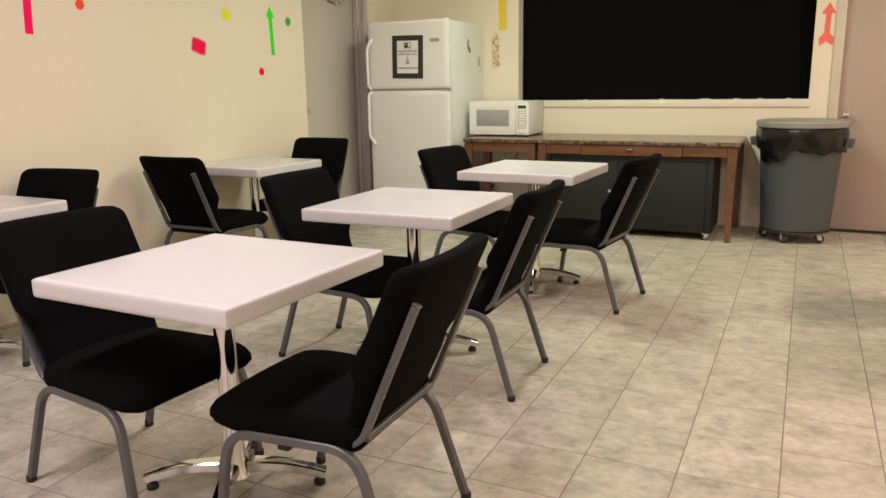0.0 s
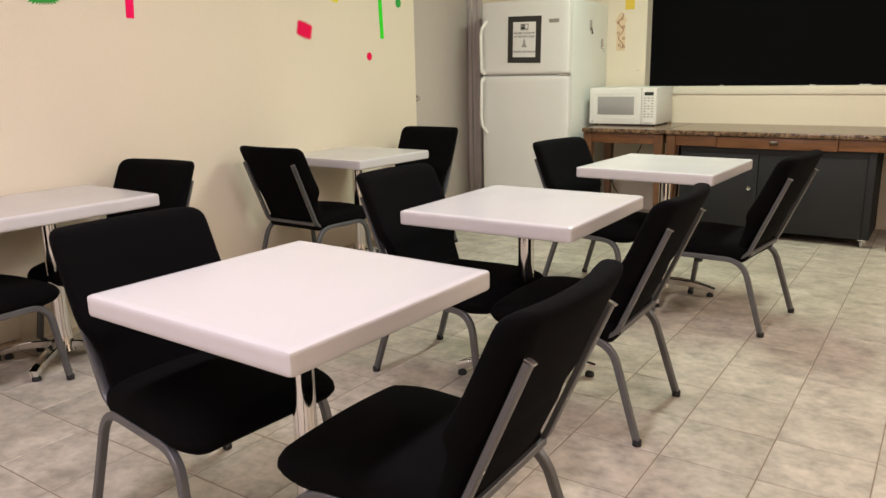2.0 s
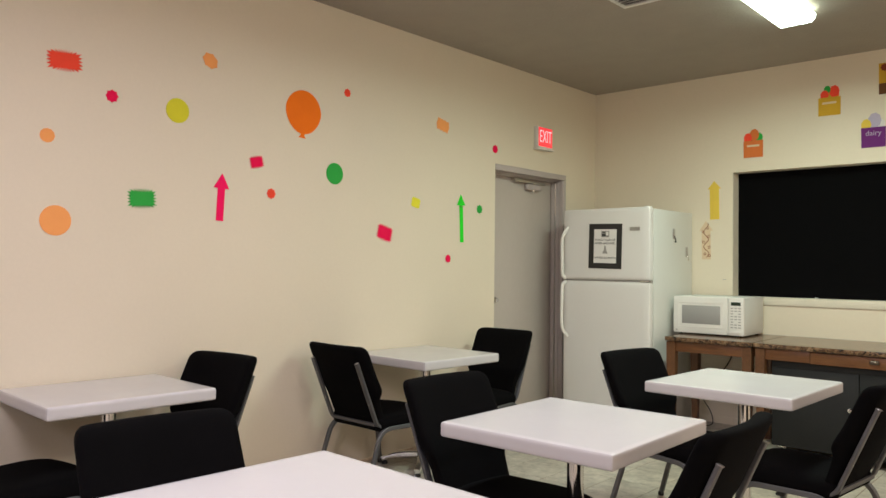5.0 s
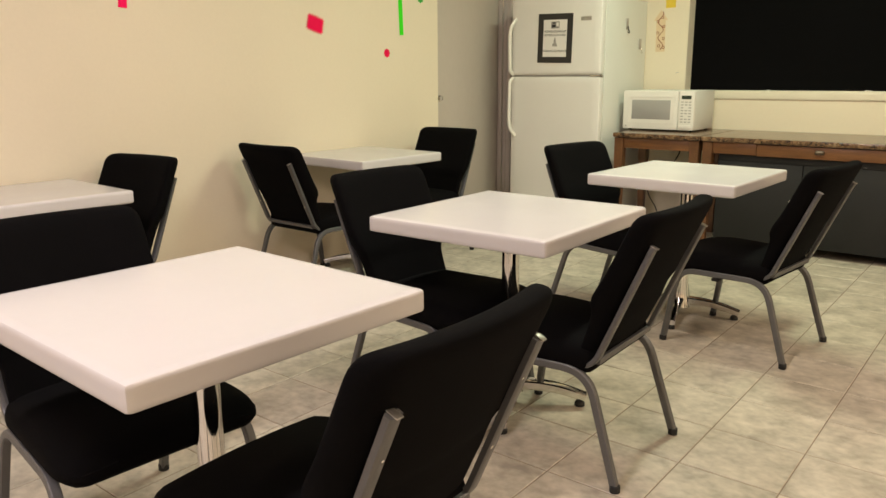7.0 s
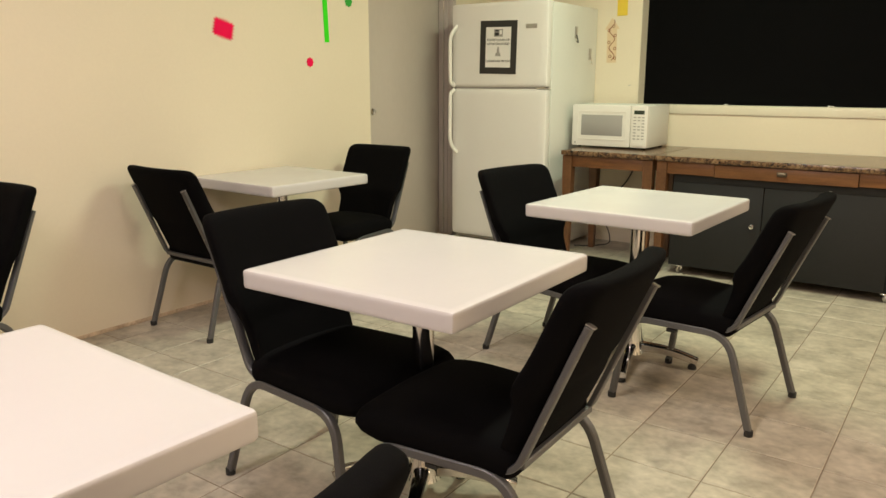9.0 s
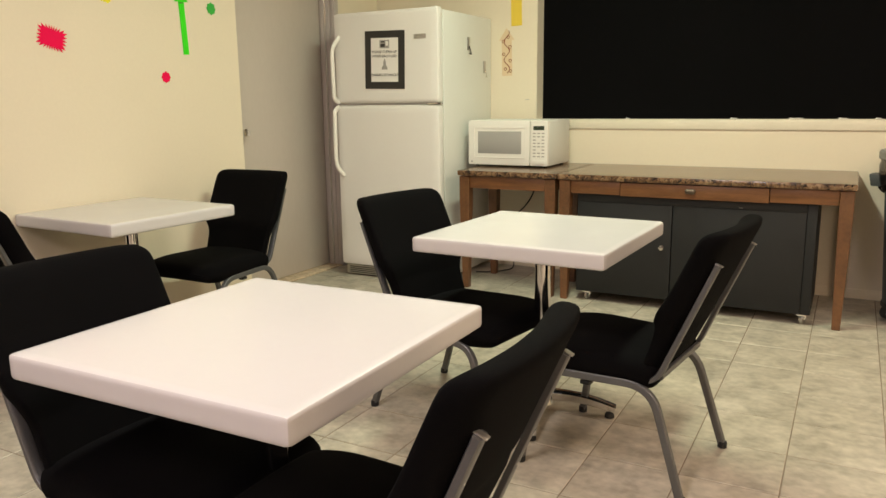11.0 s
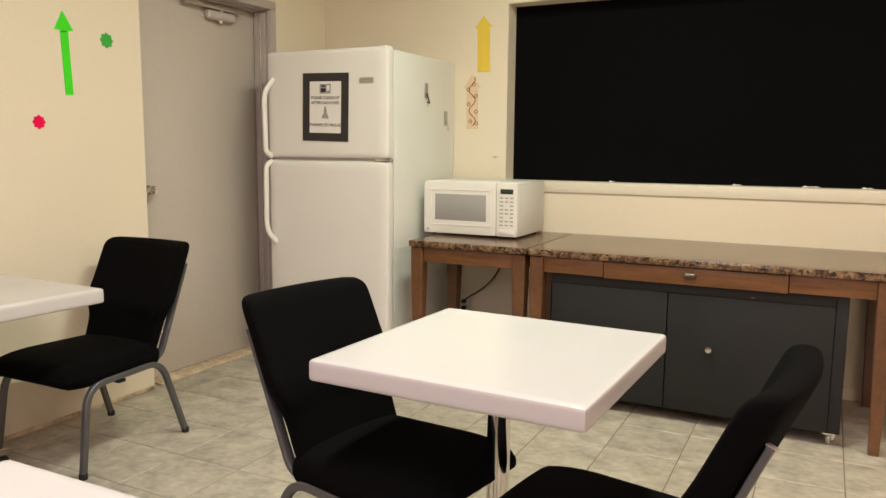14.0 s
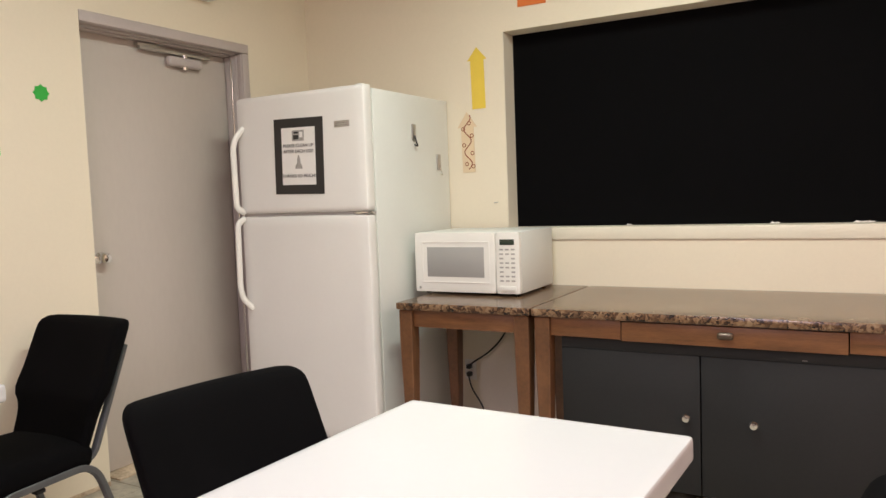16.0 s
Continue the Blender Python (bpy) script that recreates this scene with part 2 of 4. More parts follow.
def thing(name, label, category, m=None, group="", kind=""):
    ob = new(name)
    if m is not None:
        ob.matrix_basis = m
    return tagged(ob, label, category, group, kind)


def add_box(bm, lo, hi, bevel=0.0, seg=2):
    r = bmesh.ops.create_cube(bm, size=1)
    vs = r["verts"]
    for v in vs:
        v.co = Vector([lo[i] + (v.co[i] + 0.5) * (hi[i] - lo[i]) for i in range(3)])
    if bevel:
        es = list({e for v in vs for e in v.link_edges})
        bmesh.ops.bevel(bm, geom=es, offset=bevel, segments=seg, affect="EDGES", profile=0.5)
    return bm


def box(lo, hi, bevel=0.0, seg=2):
    return add_box(bmesh.new(), lo, hi, bevel, seg)


def rounded(half, r, cuts=(8, 8, 4), fn=None):
    """A box with rounded edges on an even grid, bent by fn."""
    bm = bmesh.new()
    nx, ny, nz = cuts
    grid = {}

    def vert(i, j, k):
        if (i, j, k) not in grid:
            p = Vector((2 * i / nx - 1, 2 * j / ny - 1, 2 * k / nz - 1))
            p = Vector([math.sin(p[a] * math.pi / 2) * half[a] * 0.5 + p[a] * half[a] * 0.5 for a in range(3)])
            q = Vector([max(-(half[a] - r), min(half[a] - r, p[a])) for a in range(3)])
            d = p - q
            if d.length > 1e-9:
                p = q + d.normalized() * r
            grid[(i, j, k)] = bm.verts.new(fn(p) if fn else p)
        return grid[(i, j, k)]
    for a, (n1, n2, n3) in enumerate(((ny, nz, nx), (nx, nz, ny), (nx, ny, nz))):
        for u in range(n1):
            for v in range(n2):
                for w in (0, n3):
                    quad = []
                    for du, dv in ((0, 0), (1, 0), (1, 1), (0, 1)):
                        ij = [u + du, v + dv]
                        ij.insert(a, w)
                        quad.append(vert(*ij))
                    bm.faces.new(quad)
    return bm


def smooth_path(pts, r=0.05, n=5):
    """A polyline with its corners rounded."""
    pts = [Vector(p) for p in pts]
    out = [pts[0]]
    for a, b, c in zip(pts, pts[1:], pts[2:]):
        d = min(r, (a - b).length * 0.45, (c - b).length * 0.45)
        p, q = b + (a - b).normalized() * d, b + (c - b).normalized() * d
        for i in range(n + 1):
            t = i / n
            out.append(p * (1 - t) ** 2 + b * 2 * t * (1 - t) + q * t * t)
    return out + [pts[-1]]


def add_tube(bm, pts, rx, ry=None, n=8, square=False, up=(0, 0, 1), taper=None):
    ry = ry or rx
    pts = [Vector(p) for p in pts]
    rings = []
    side = None
    for i, p in enumerate(pts):
        t = (pts[min(i + 1, len(pts) - 1)] - pts[max(i - 1, 0)]).normalized()
        if side is None:
            side = t.cross(Vector(up))
            if side.length < 1e-4:
                side = t.cross(Vector((1, 0, 0)))
        side = (side - t * side.dot(t)).normalized()
        nor = side.cross(t)
        k = taper(i / (len(pts) - 1)) if taper else 1
        ring = []
        for j in range(n):
            a = 2 * math.pi * (j + 0.5) / n
            c, s = math.cos(a), math.sin(a)
            if square:
                e = 0.35
                c, s = math.copysign(abs(c) ** e, c), math.copysign(abs(s) ** e, s)
            ring.append(bm.verts.new(p + side * c * rx * k + nor * s * ry * k))
        rings.append(ring)
    for a, b in zip(rings, rings[1:]):
        for j in range(n):
            bm.faces.new((a[j], a[(j + 1) % n], b[(j + 1) % n], b[j]))
    bm.faces.new(rings[0][::-1]), bm.faces.new(rings[-1])
    return bm


def tube(pts, rx, ry=None, n=8, square=False, up=(0, 0, 1), taper=None):
    return add_tube(bmesh.new(), pts, rx, ry, n, square, up, taper)


def lathe(profile, n=28, cap=True, bm=None, at=(0, 0, 0), squash=None):
    bm = bm or bmesh.new()
    rings = []
    for r, z in profile:
        rings.append([bm.verts.new((at[0] + r * math.cos(2 * math.pi * i / n), at[1] + r * math.sin(2 * math.pi * i / n), at[2] + z)) for i in range(n)])
    for a, b in zip(rings, rings[1:]):
        for i in range(n):
            bm.faces.new((a[i], a[(i + 1) % n], b[(i + 1) % n], b[i]))
    if cap:
        bm.faces.new(rings[0][::-1]), bm.faces.new(rings[-1])
    return bm


def plate(outline, depth, holes=False):
    """A flat shape in x, y (its front at z = depth), extruded to a thin solid."""
    bm = bmesh.new()
    lo = [bm.verts.new((x, y, 0)) for x, y in outline]
    hi = [bm.verts.new((x, y, depth)) for x, y in outline]
    n = len(outline)
    for a, b, c in tessellate_polygon([[Vector((x, y, 0)) for x, y in outline]]):
        bm.faces.new((hi[a], hi[b], hi[c])), bm.faces.new((lo[c], lo[b], lo[a]))
    for i in range(n):
        bm.faces.new((lo[i], lo[(i + 1) % n], hi[(i + 1) % n], hi[i]))
    return bm


def lettering(name, body, size, material, parent, m, spacing=1.0, thick=0.0006, label=""):
    cu = bpy.data.curves.new(name, "FONT")
    cu.body, cu.size, cu.align_x, cu.align_y, cu.extrude, cu.space_character = body, size, "CENTER", "CENTER", thick, spacing
    tmp = bpy.data.objects.new(name, cu)
    scene.collection.objects.link(tmp)
    me = bpy.data.meshes.new_from_object(tmp.evaluated_get(bpy.context.evaluated_depsgraph_get()))
    bpy.data.objects.remove(tmp)
    me.materials.clear()
    me.materials.append(material)
    ob = new(name, me)
    ob.parent = parent
    ob.matrix_basis = m
    return tagged(ob, label)


# wall-mounting frames: x along the wall to the viewer's right, y up, z out of the wall
def on_west(y, z, out=0.0015, spin=0.0):
    return Matrix(((0, 0, 1, WALL_X + out), (1, 0, 0, y), (0, 1, 0, z), (0, 0, 0, 1))) @ pose(0, 0, 0, 0, 0, spin)


def on_north(x, z, out=0.0015, spin=0.0):
    return Matrix(((1, 0, 0, x), (0, 0, -1, WALL_Y - out), (0, 1, 0, z), (0, 0, 0, 1))) @ pose(0, 0, 0, 0, 0, spin)


# ---- structure ----
T = 0.16
DOOR_Y0, DOOR_Y1, DOOR_Z = 5.082, 6.138, 2.170
WIN_X0, WIN_X1, WIN_Z0, WIN_Z1 = -2.240, 0.297, 1.090, 2.150
D2_X0, D2_X1, D2_Z = 0.44, 1.52, 2.16

bm = bmesh.new()
add_box(bm, (WALL_X - T, SOUTH_Y - T, -0.1), (WALL_X, DOOR_Y0, CEIL))
add_box(bm, (WALL_X - T, DOOR_Y0, DOOR_Z), (WALL_X, DOOR_Y1, CEIL))
add_box(bm, (WALL_X - T, DOOR_Y1, -0.1), (WALL_X, WALL_Y, CEIL))
tagged(part("wall_west", bm, M_WALL, smooth=0), "cream painted wall with a recessed doorway", "wall", kind="structure")

bm = bmesh.new()
add_box(bm, (WALL_X - T, WALL_Y, -0.1), (WIN_X0, WALL_Y + T, CEIL))
add_box(bm, (WIN_X0, WALL_Y, -0.1), (WIN_X1, WALL_Y + T, WIN_Z0))
add_box(bm, (WIN_X0, WALL_Y, WIN_Z1), (WIN_X1, WALL_Y + T, CEIL))
add_box(bm, (WIN_X1, WALL_Y, -0.1), (D2_X0, WALL_Y + T, CEIL))
add_box(bm, (D2_X0, WALL_Y, D2_Z), (D2_X1, WALL_Y + T, CEIL))
add_box(bm, (D2_X1, WALL_Y, -0.1), (EAST_X + T, WALL_Y + T, CEIL))
tagged(part("wall_north", bm, M_WALL, smooth=0), "cream painted wall with a wide serving opening and a doorway", "wall", kind="structure")
tagged(part("wall_east", box((EAST_X, SOUTH_Y - T, -0.1), (EAST_X + T, WALL_Y, CEIL)), M_WALL, smooth=0), "plain cream painted wall", "wall", kind="structure")
tagged(part("wall_south", box((WALL_X, SOUTH_Y - T, -0.1), (EAST_X, SOUTH_Y, CEIL)), M_WALL, smooth=0), "plain cream painted wall", "wall", kind="structure")
tagged(part("ceiling", box((WALL_X - T, SOUTH_Y - T, CEIL), (EAST_X + T, WALL_Y + T, CEIL + 0.12)), M_CEIL, smooth=0), "stippled ceiling, off-white paint darkened for the weak light up there", "ceiling", kind="structure")

# base edge of the west wall: a low skirting board near the entrance, a bare stained strip further on
base = thing("baseboard", "low painted skirting with a stained brown bottom edge", "baseboard", kind="structure")
part("board", box((WALL_X, SOUTH_Y, 0.05), (WALL_X + 0.012, 1.75, 0.236), 0.003), M_WALL, base)
part("joint_line", box((WALL_X, SOUTH_Y, 0.2365), (WALL_X + 0.0125, 1.75, 0.2415)), M_FRAME, base, "thin grey joint line")
part("stained_edge", box((WALL_X, 1.76, 0.0), (WALL_X + 0.007, DOOR_Y0 - 0.002, 0.020), 0.002), M_BASE, base, "brown stained bare bottom strip")
part("stained_edge", box((WALL_X, SOUTH_Y, 0.0), (WALL_X + 0.010, 1.75, 0.048), 0.002), M_BASE, base, "brown stained bare bottom strip")
part("north_edge", box((-2.6, WALL_Y - 0.008, 0.0), (D2_X0, WALL_Y, 0.06), 0.002), M_WALL, base)

# door in the west wall
door = thing("door_1", "grey painted steel door, closed, set back in its frame", "door", kind="structure")
LX = WALL_X - 0.125
part("leaf", box((LX - 0.04, DOOR_Y0 + 0.022, 0.012), (LX, DOOR_Y1 - 0.052, DOOR_Z - 0.055), 0.002), M_LEAF, door)
fr = bmesh.new()
add_box(fr, (LX - 0.05, DOOR_Y0 + 0.001, 0), (LX + 0.05, DOOR_Y0 + 0.020, DOOR_Z - 0.052), 0.003)
add_box(fr, (LX - 0.05, DOOR_Y1 - 0.05, 0), (WALL_X + 0.004, DOOR_Y1 - 0.001, DOOR_Z - 0.052), 0.004)
add_box(fr, (LX + 0.004, DOOR_Y1 - 0.066, 0), (LX + 0.045, DOOR_Y1 - 0.0505, DOOR_Z - 0.066), 0.004)
add_box(fr, (LX + 0.046, DOOR_Y1 - 0.058, 0), (LX + 0.085, DOOR_Y1 - 0.0505, DOOR_Z - 0.060), 0.003)
add_box(fr, (WALL_X - 0.030, DOOR_Y1 - 0.054, 0), (WALL_X - 0.006, DOOR_Y1 - 0.0505, DOOR_Z - 0.056), 0.0015)
part("frame", fr, M_FRAME, door, "grey-lilac painted metal frame")
hd = box((LX - 0.05, DOOR_Y0 + 0.001, DOOR_Z - 0.05), (WALL_X + 0.004, DOOR_Y1 - 0.001, DOOR_Z - 0.001), 0.003)
add_box(hd, (LX + 0.004, DOOR_Y0 + 0.021, DOOR_Z - 0.066), (LX + 0.045, DOOR_Y1 - 0.067, DOOR_Z - 0.0505), 0.004)
add_box(hd, (LX + 0.046, DOOR_Y0 + 0.021, DOOR_Z - 0.058), (LX + 0.085, DOOR_Y1 - 0.059, DOOR_Z - 0.0505), 0.003)
part("header", hd, M_FRAME, door)
part("weather_strip", tube([(LX + 0.053, DOOR_Y1 - 0.064, 0.02), (LX + 0.053, DOOR_Y1 - 0.064, DOOR_Z - 0.075)], 0.006), M_CHROME, door, "shiny metal strip along the hinge side")
part("threshold", box((LX - 0.05, DOOR_Y0 + 0.052, 0.0), (WALL_X - 0.005, DOOR_Y1 - 0.052, 0.010), 0.003), M_BASE, door, "dirty brown threshold")
closer = part("door_closer", rounded((0.022, 0.115, 0.026), 0.018, (6, 10, 6)), M_FRAME, door, "grey door closer body", m=Matrix.Translation((LX + 0.026, DOOR_Y0 + 0.68, DOOR_Z - 0.137)))
part("arm", box((-0.006, -0.29, 0.032), (0.016, 0.17, 0.052), 0.003), M_DIM, closer, "thin steel closer arm")
part("pivot", lathe([(0.014, -0.04), (0.016, -0.03), (0.016, 0.04), (0.012, 0.045)], 14), M_CHROME, closer)
part("bracket", box((-0.02, -0.30, 0.05), (0.012, -0.17, 0.066), 0.002), M_DIM, closer)
kn = part("knob", lathe([(0.026, 0), (0.028, 0.004), (0.012, 0.012), (0.011, 0.03), (0.024, 0.042), (0.027, 0.055), (0.02, 0.066), (0.004, 0.07)], 20), M_CHROME, door, "round chrome knob")
kn.matrix_basis = pose(LX, DOOR_Y0 + 0.112, 1.047, 0, 90, 0)

# door in the north wall
door2 = thing("door_2", "pinkish-beige painted flush door, closed", "door", kind="structure")
DY = WALL_Y + 0.03
part("leaf", box((D2_X0 + 0.078, DY, 0.022), (D2_X1 - 0.078, DY + 0.042, D2_Z - 0.08), 0.002), M_LEAF2, door2)
for x0 in (D2_X0 + 0.001, D2_X1 - 0.076):
    part("frame_side", box((x0, WALL_Y - 0.012, 0), (x0 + 0.075, WALL_Y + T - 0.01, D2_Z - 0.077), 0.004), M_JAMB, door2)
part("frame_head", box((D2_X0 + 0.001, WALL_Y - 0.012, D2_Z - 0.075), (D2_X1 - 0.001, WALL_Y + T - 0.01, D2_Z - 0.001), 0.004), M_JAMB, door2)
# shade under the leaf, put in as a dark strip
part("gap_shade", box((D2_X0 + 0.078, DY + 0.01, -0.002), (D2_X1 - 0.078, DY + 0.04, 0.020)), M_DARK, door2, "dark strip for the shade in the gap below the door")
kn = part("knob", lathe([(0.028, 0), (0.028, 0.005), (0.012, 0.012), (0.011, 0.035), (0.025, 0.045), (0.028, 0.058), (0.02, 0.07), (0.004, 0.073)], 20), M_CHROME, door2, "round chrome knob")
kn.matrix_basis = pose(D2_X0 + 0.14, DY, 0.965, 90, 0, 0)

# serving opening closed by a black panel
win = thing("window_1", "wide wall opening closed by a matt black panel", "window", kind="structure")
part("black_panel", box((WIN_X0 + 0.001, WALL_Y + 0.125, WIN_Z0 + 0.001), (WIN_X1 - 0.001, WALL_Y + 0.145, WIN_Z1 - 0.001)), M_BLACK, win, "flat matt black panel", smooth=0)
part("sill", box((WIN_X0 - 0.0, WALL_Y - 0.010, WIN_Z0 - 0.062), (WIN_X1 + 0.004, WALL_Y - 0.001, WIN_Z0 + 0.004), 0.004), M_TRIM, win, "white painted wooden sill board")
part("sill_top", box((WIN_X0 + 0.002, WALL_Y - 0.001, WIN_Z0 + 0.0005), (WIN_X1 - 0.002, WALL_Y + 0.124, WIN_Z0 + 0.004)), M_TRIM, win)
for x, w in ((-1.62, 0.03), (-0.93, 0.05), (-0.58, 0.07), (-0.52, 0.03), (-0.30, 0.06), (-0.10, 0.04), (0.12, 0.05)):
    part("paper_scrap", plate([(0, 0), (w, 0.001), (w * 0.8, 0.006), (w * 0.45, 0.004), (w * 0.2, 0.009)], 0.0012), M_PAPER, win, "torn white paper scrap at the panel's foot", m=Matrix(((1, 0, 0, x), (0, 0, -1, WALL_Y + 0.1245), (0, 1, 0, WIN_Z0 + 0.0045), (0, 0, 0, 1))), smooth=0)
for x in (WIN_X0 + 0.0005, WIN_X1 - 0.0045):
    part("reveal", box((x, WALL_Y + 0.001, WIN_Z0 + 0.005), (x + 0.004, WALL_Y + 0.124, WIN_Z1 - 0.0005)), M_TRIM, win)


# ---- lamps ----
def fixture(x, y, colour, watts, m_diff, group):
    L, W, H = 1.22, 0.25, 0.075
    ob = thing("ceiling_light", "long white fluorescent ceiling light with a lit diffuser", "ceiling light", Matrix.Translation((x, y, CEIL)), group)
    part("housing", box((-W / 2 + 0.02, -L / 2, -0.03), (W / 2 - 0.02, L / 2, -0.001), 0.004), M_WHITE, ob)
    d = bmesh.new()
    prof = [(-W / 2, -0.022), (-W / 2 + 0.004, -0.05), (-W / 2 + 0.03, -H), (W / 2 - 0.03, -H), (W / 2 - 0.004, -0.05), (W / 2, -0.022)]
    ends = []
    for yy in (-L / 2 + 0.004, L / 2 - 0.004):
        ends.append([d.verts.new((px, yy, pz)) for px, pz in prof])
    for i in range(len(prof) - 1):
        d.faces.new((ends[0][i], ends[0][i + 1], ends[1][i + 1], ends[1][i]))
    d.faces.new(ends[0]), d.faces.new(ends[1][::-1])
    part("diffuser", d, m_diff, ob, "lit white plastic diffuser")
    la = bpy.data.lights.new("lamp", "AREA")
    la.shape, la.size, la.size_y, la.energy, la.color = "RECTANGLE", W - 0.04, L - 0.06, watts, colour
    la.spread = radians(172)
    lo = new("lamp", la)
    lo.matrix_basis = Matrix.Translation((x, y, CEIL - H - 0.006))
    return ob


for i, (x, y, c, w) in enumerate(FIXTURES):
    fixture(x, y, c, w, M_DIFF[i], "ceiling lights")

vent = thing("ceiling_vent", "white square louvred air vent in the ceiling", "vent", Matrix.Translation((-1.97, 4.40, CEIL)))
vf = bmesh.new()
for a, b in (((-0.17, -0.17), (0.17, -0.14)), ((-0.17, 0.14), (0.17, 0.17)), ((-0.17, -0.139), (-0.14, 0.139)), ((0.14, -0.139), (0.17, 0.139))):
    add_box(vf, (*a, -0.012), (*b, -0.001), 0.003)
part("frame", vf, M_WHITE, vent)
# no duct behind the slats; a dark-coloured sheet gives its shade
part("backing", box((-0.139, -0.139, -0.003), (0.139, 0.139, -0.0005)), M_DARK, vent, "dark sheet standing for the shade inside the duct")
slat_me = None
for i in range(7):
    m = pose(0, -0.115 + i * 0.038, -0.010, 38, 0, 0)
    if slat_me is None:
        s = part("slat", box((-0.138, -0.016, -0.001), (0.138, 0.016, 0.001)), M_WHITE, vent, m=m)
        slat_me = s.data
    else:
        s = new("slat", slat_me)
        s.parent, s.matrix_basis = vent, m


# ---- chairs ----
def make_chair(m, label):
    """Faces +x; its origin lies on the floor amid the feet."""
    ob = thing("stacking_chair", label, "chair", m, "dining chairs")

    def seat_fn(p):
        x, y, z = p
        f = (x + 0.25) / 0.5
        z += 0.012 * (1 - (y / 0.25) ** 2) * (1 if z > 0 else 0.2)
        z -= 0.024 * max(0, f - 0.60) ** 2 / 0.16 * (1 if z > 0 else 0.0)
        if z < 0:
            z += 0.010 * max(0, f - 0.8) / 0.2
        y *= 0.90 + 0.10 * min(1, f * 1.35) - 0.09 * (max(0, f - 0.80) / 0.20) ** 2
        return Vector((x + 0.056, y, z + 0.390 - 0.008 * (1 - f)))
    part("seat", rounded((0.25, 0.25, 0.048), 0.046, (16, 16, 8), seat_fn), M_FAB, ob)

    def back_fn(p):
        x, y, z = p                      # x thickness, z height from -0.22 to 0.22
        h = (z + 0.22) / 0.44
        rear = (0.036 - x) / 0.072
        y *= 0.85 + 0.15 * min(1, max(0, (h - 0.26) / 0.20)) - 0.035 * (max(0, h - 0.88) / 0.12) ** 2
        y *= 1 - 0.085 * rear ** 1.5
        x += 0.030 * (abs(y) / 0.24) ** 2.0     # wings curve forwards
        if rear < 0.5:
            x += 0.012 * math.exp(-((h - 0.40) / 0.13) ** 2) - 0.009 * math.exp(-((h - 0.31) / 0.03) ** 2)
        else:
            x += 0.010 * math.exp(-((h - 0.36) / 0.035) ** 2)
        x *= 0.72 + 0.28 * min(1, h / 0.35)
        lean = -0.172 - 0.196 * h - 0.010 * h * h
        return Vector((x + lean, y, 0.392 + 0.466 * h))
    part("backrest", rounded((0.036, 0.254, 0.22), 0.030, (6, 16, 22), back_fn), M_FAB, ob)
    for s in (1, -1):
        side = part("side_frame", tube(smooth_path([(0.260, s * 0.255, 0.012), (0.212, s * 0.243, 0.352), (-0.180, s * 0.220, 0.356), (-0.290, s * 0.236, 0.012)], 0.085, 7),
                                       0.0125, 0.0125, 8, True, up=(0, 1, 0)), M_STEEL, ob)
        for fx, fy in ((0.2605, 0.2555), (-0.2905, 0.2365)):
            part("foot_cap", lathe([(0.013, 0), (0.0165, 0.002), (0.0165, 0.022), (0.0145, 0.024)], 10), M_RUB, side, m=Matrix.Translation((fx, s * fy, 0)))
        up = part("back_upright", tube(smooth_path([(-0.10, s * 0.204, 0.358), (-0.190, s * 0.204, 0.372), (-0.356, s * 0.202, 0.760)], 0.06, 6),
                                  0.0085, 0.0155, 8, True, up=(0, 1, 0)), M_STEEL, ob)
        part("end_plate", box((-0.0135, -0.0075, -0.0005), (0.0135, 0.0075, 0.0022), 0.001), M_DIM, up, "bright cut end of the upright", m=pose(-0.3565, s * 0.202, 0.7605, 0, -23, 0))
        for q in (0.35, 0.78):
            part("bolt", lathe([(0.0055, 0), (0.005, 0.002), (0.002, 0.0035)], 8), M_CHROME, up, m=pose(-0.190 - 0.162 * q - 0.0085, s * (0.200 - 0.004 * q), 0.372 + 0.383 * q + 0.003, 0, -113, 0))
    for x, w, z in ((0.14, 0.235, 0.347), (-0.13, 0.215, 0.350), (-0.196, 0.195, 0.384)):
        part("cross_bar", tube([(x, -w, z), (x, w, z)], 0.010, 0.010, 8, True), M_STEEL, ob)
    part("fabric_tag", box((-0.182, 0.206, 0.369), (-0.150, 0.210, 0.388), 0.001), M_PAPER, ob, "small white fabric tag at the seat's rear corner")
    part("stacking_bumper", box((0.02, 0.205, 0.322), (0.055, 0.235, 0.336), 0.003), M_RUB, ob)
    return ob


CHAIRS = [
    ((-0.868, 1.361), 180.8, "black fabric stacking chair on grey steel beside a white table"),
    ((-1.640, 1.333), -4.5, "black fabric stacking chair pushed under a white table"),
    ((-1.005, 2.585), 181.2, "black fabric stacking chair on grey steel beside a white table"),
    ((-1.604, 2.639), -1.8, "black fabric stacking chair pushed under a white table"),
    ((-0.845, 3.958), 173.3, "black fabric stacking chair turned slightly away from a white table"),
    ((-1.535, 4.102), -9.2, "black fabric stacking chair pushed under a white table"),
    ((-3.213, 1.362), 96.5, "black fabric stacking chair by the cream wall"),
    ((-3.228, 2.058), -83, "black fabric stacking chair by the cream wall"),
    ((-3.245, 3.480), 89.5, "black fabric stacking chair by the cream wall"),
    ((-3.206, 4.410), -89, "black fabric stacking chair by the grey door"),
    ((1.105, 4.400), 0, "black fabric stacking chair standing apart across the aisle"),
    ((1.105, 3.665), 0, "black fabric stacking chair standing apart across the aisle"),
]
first = None
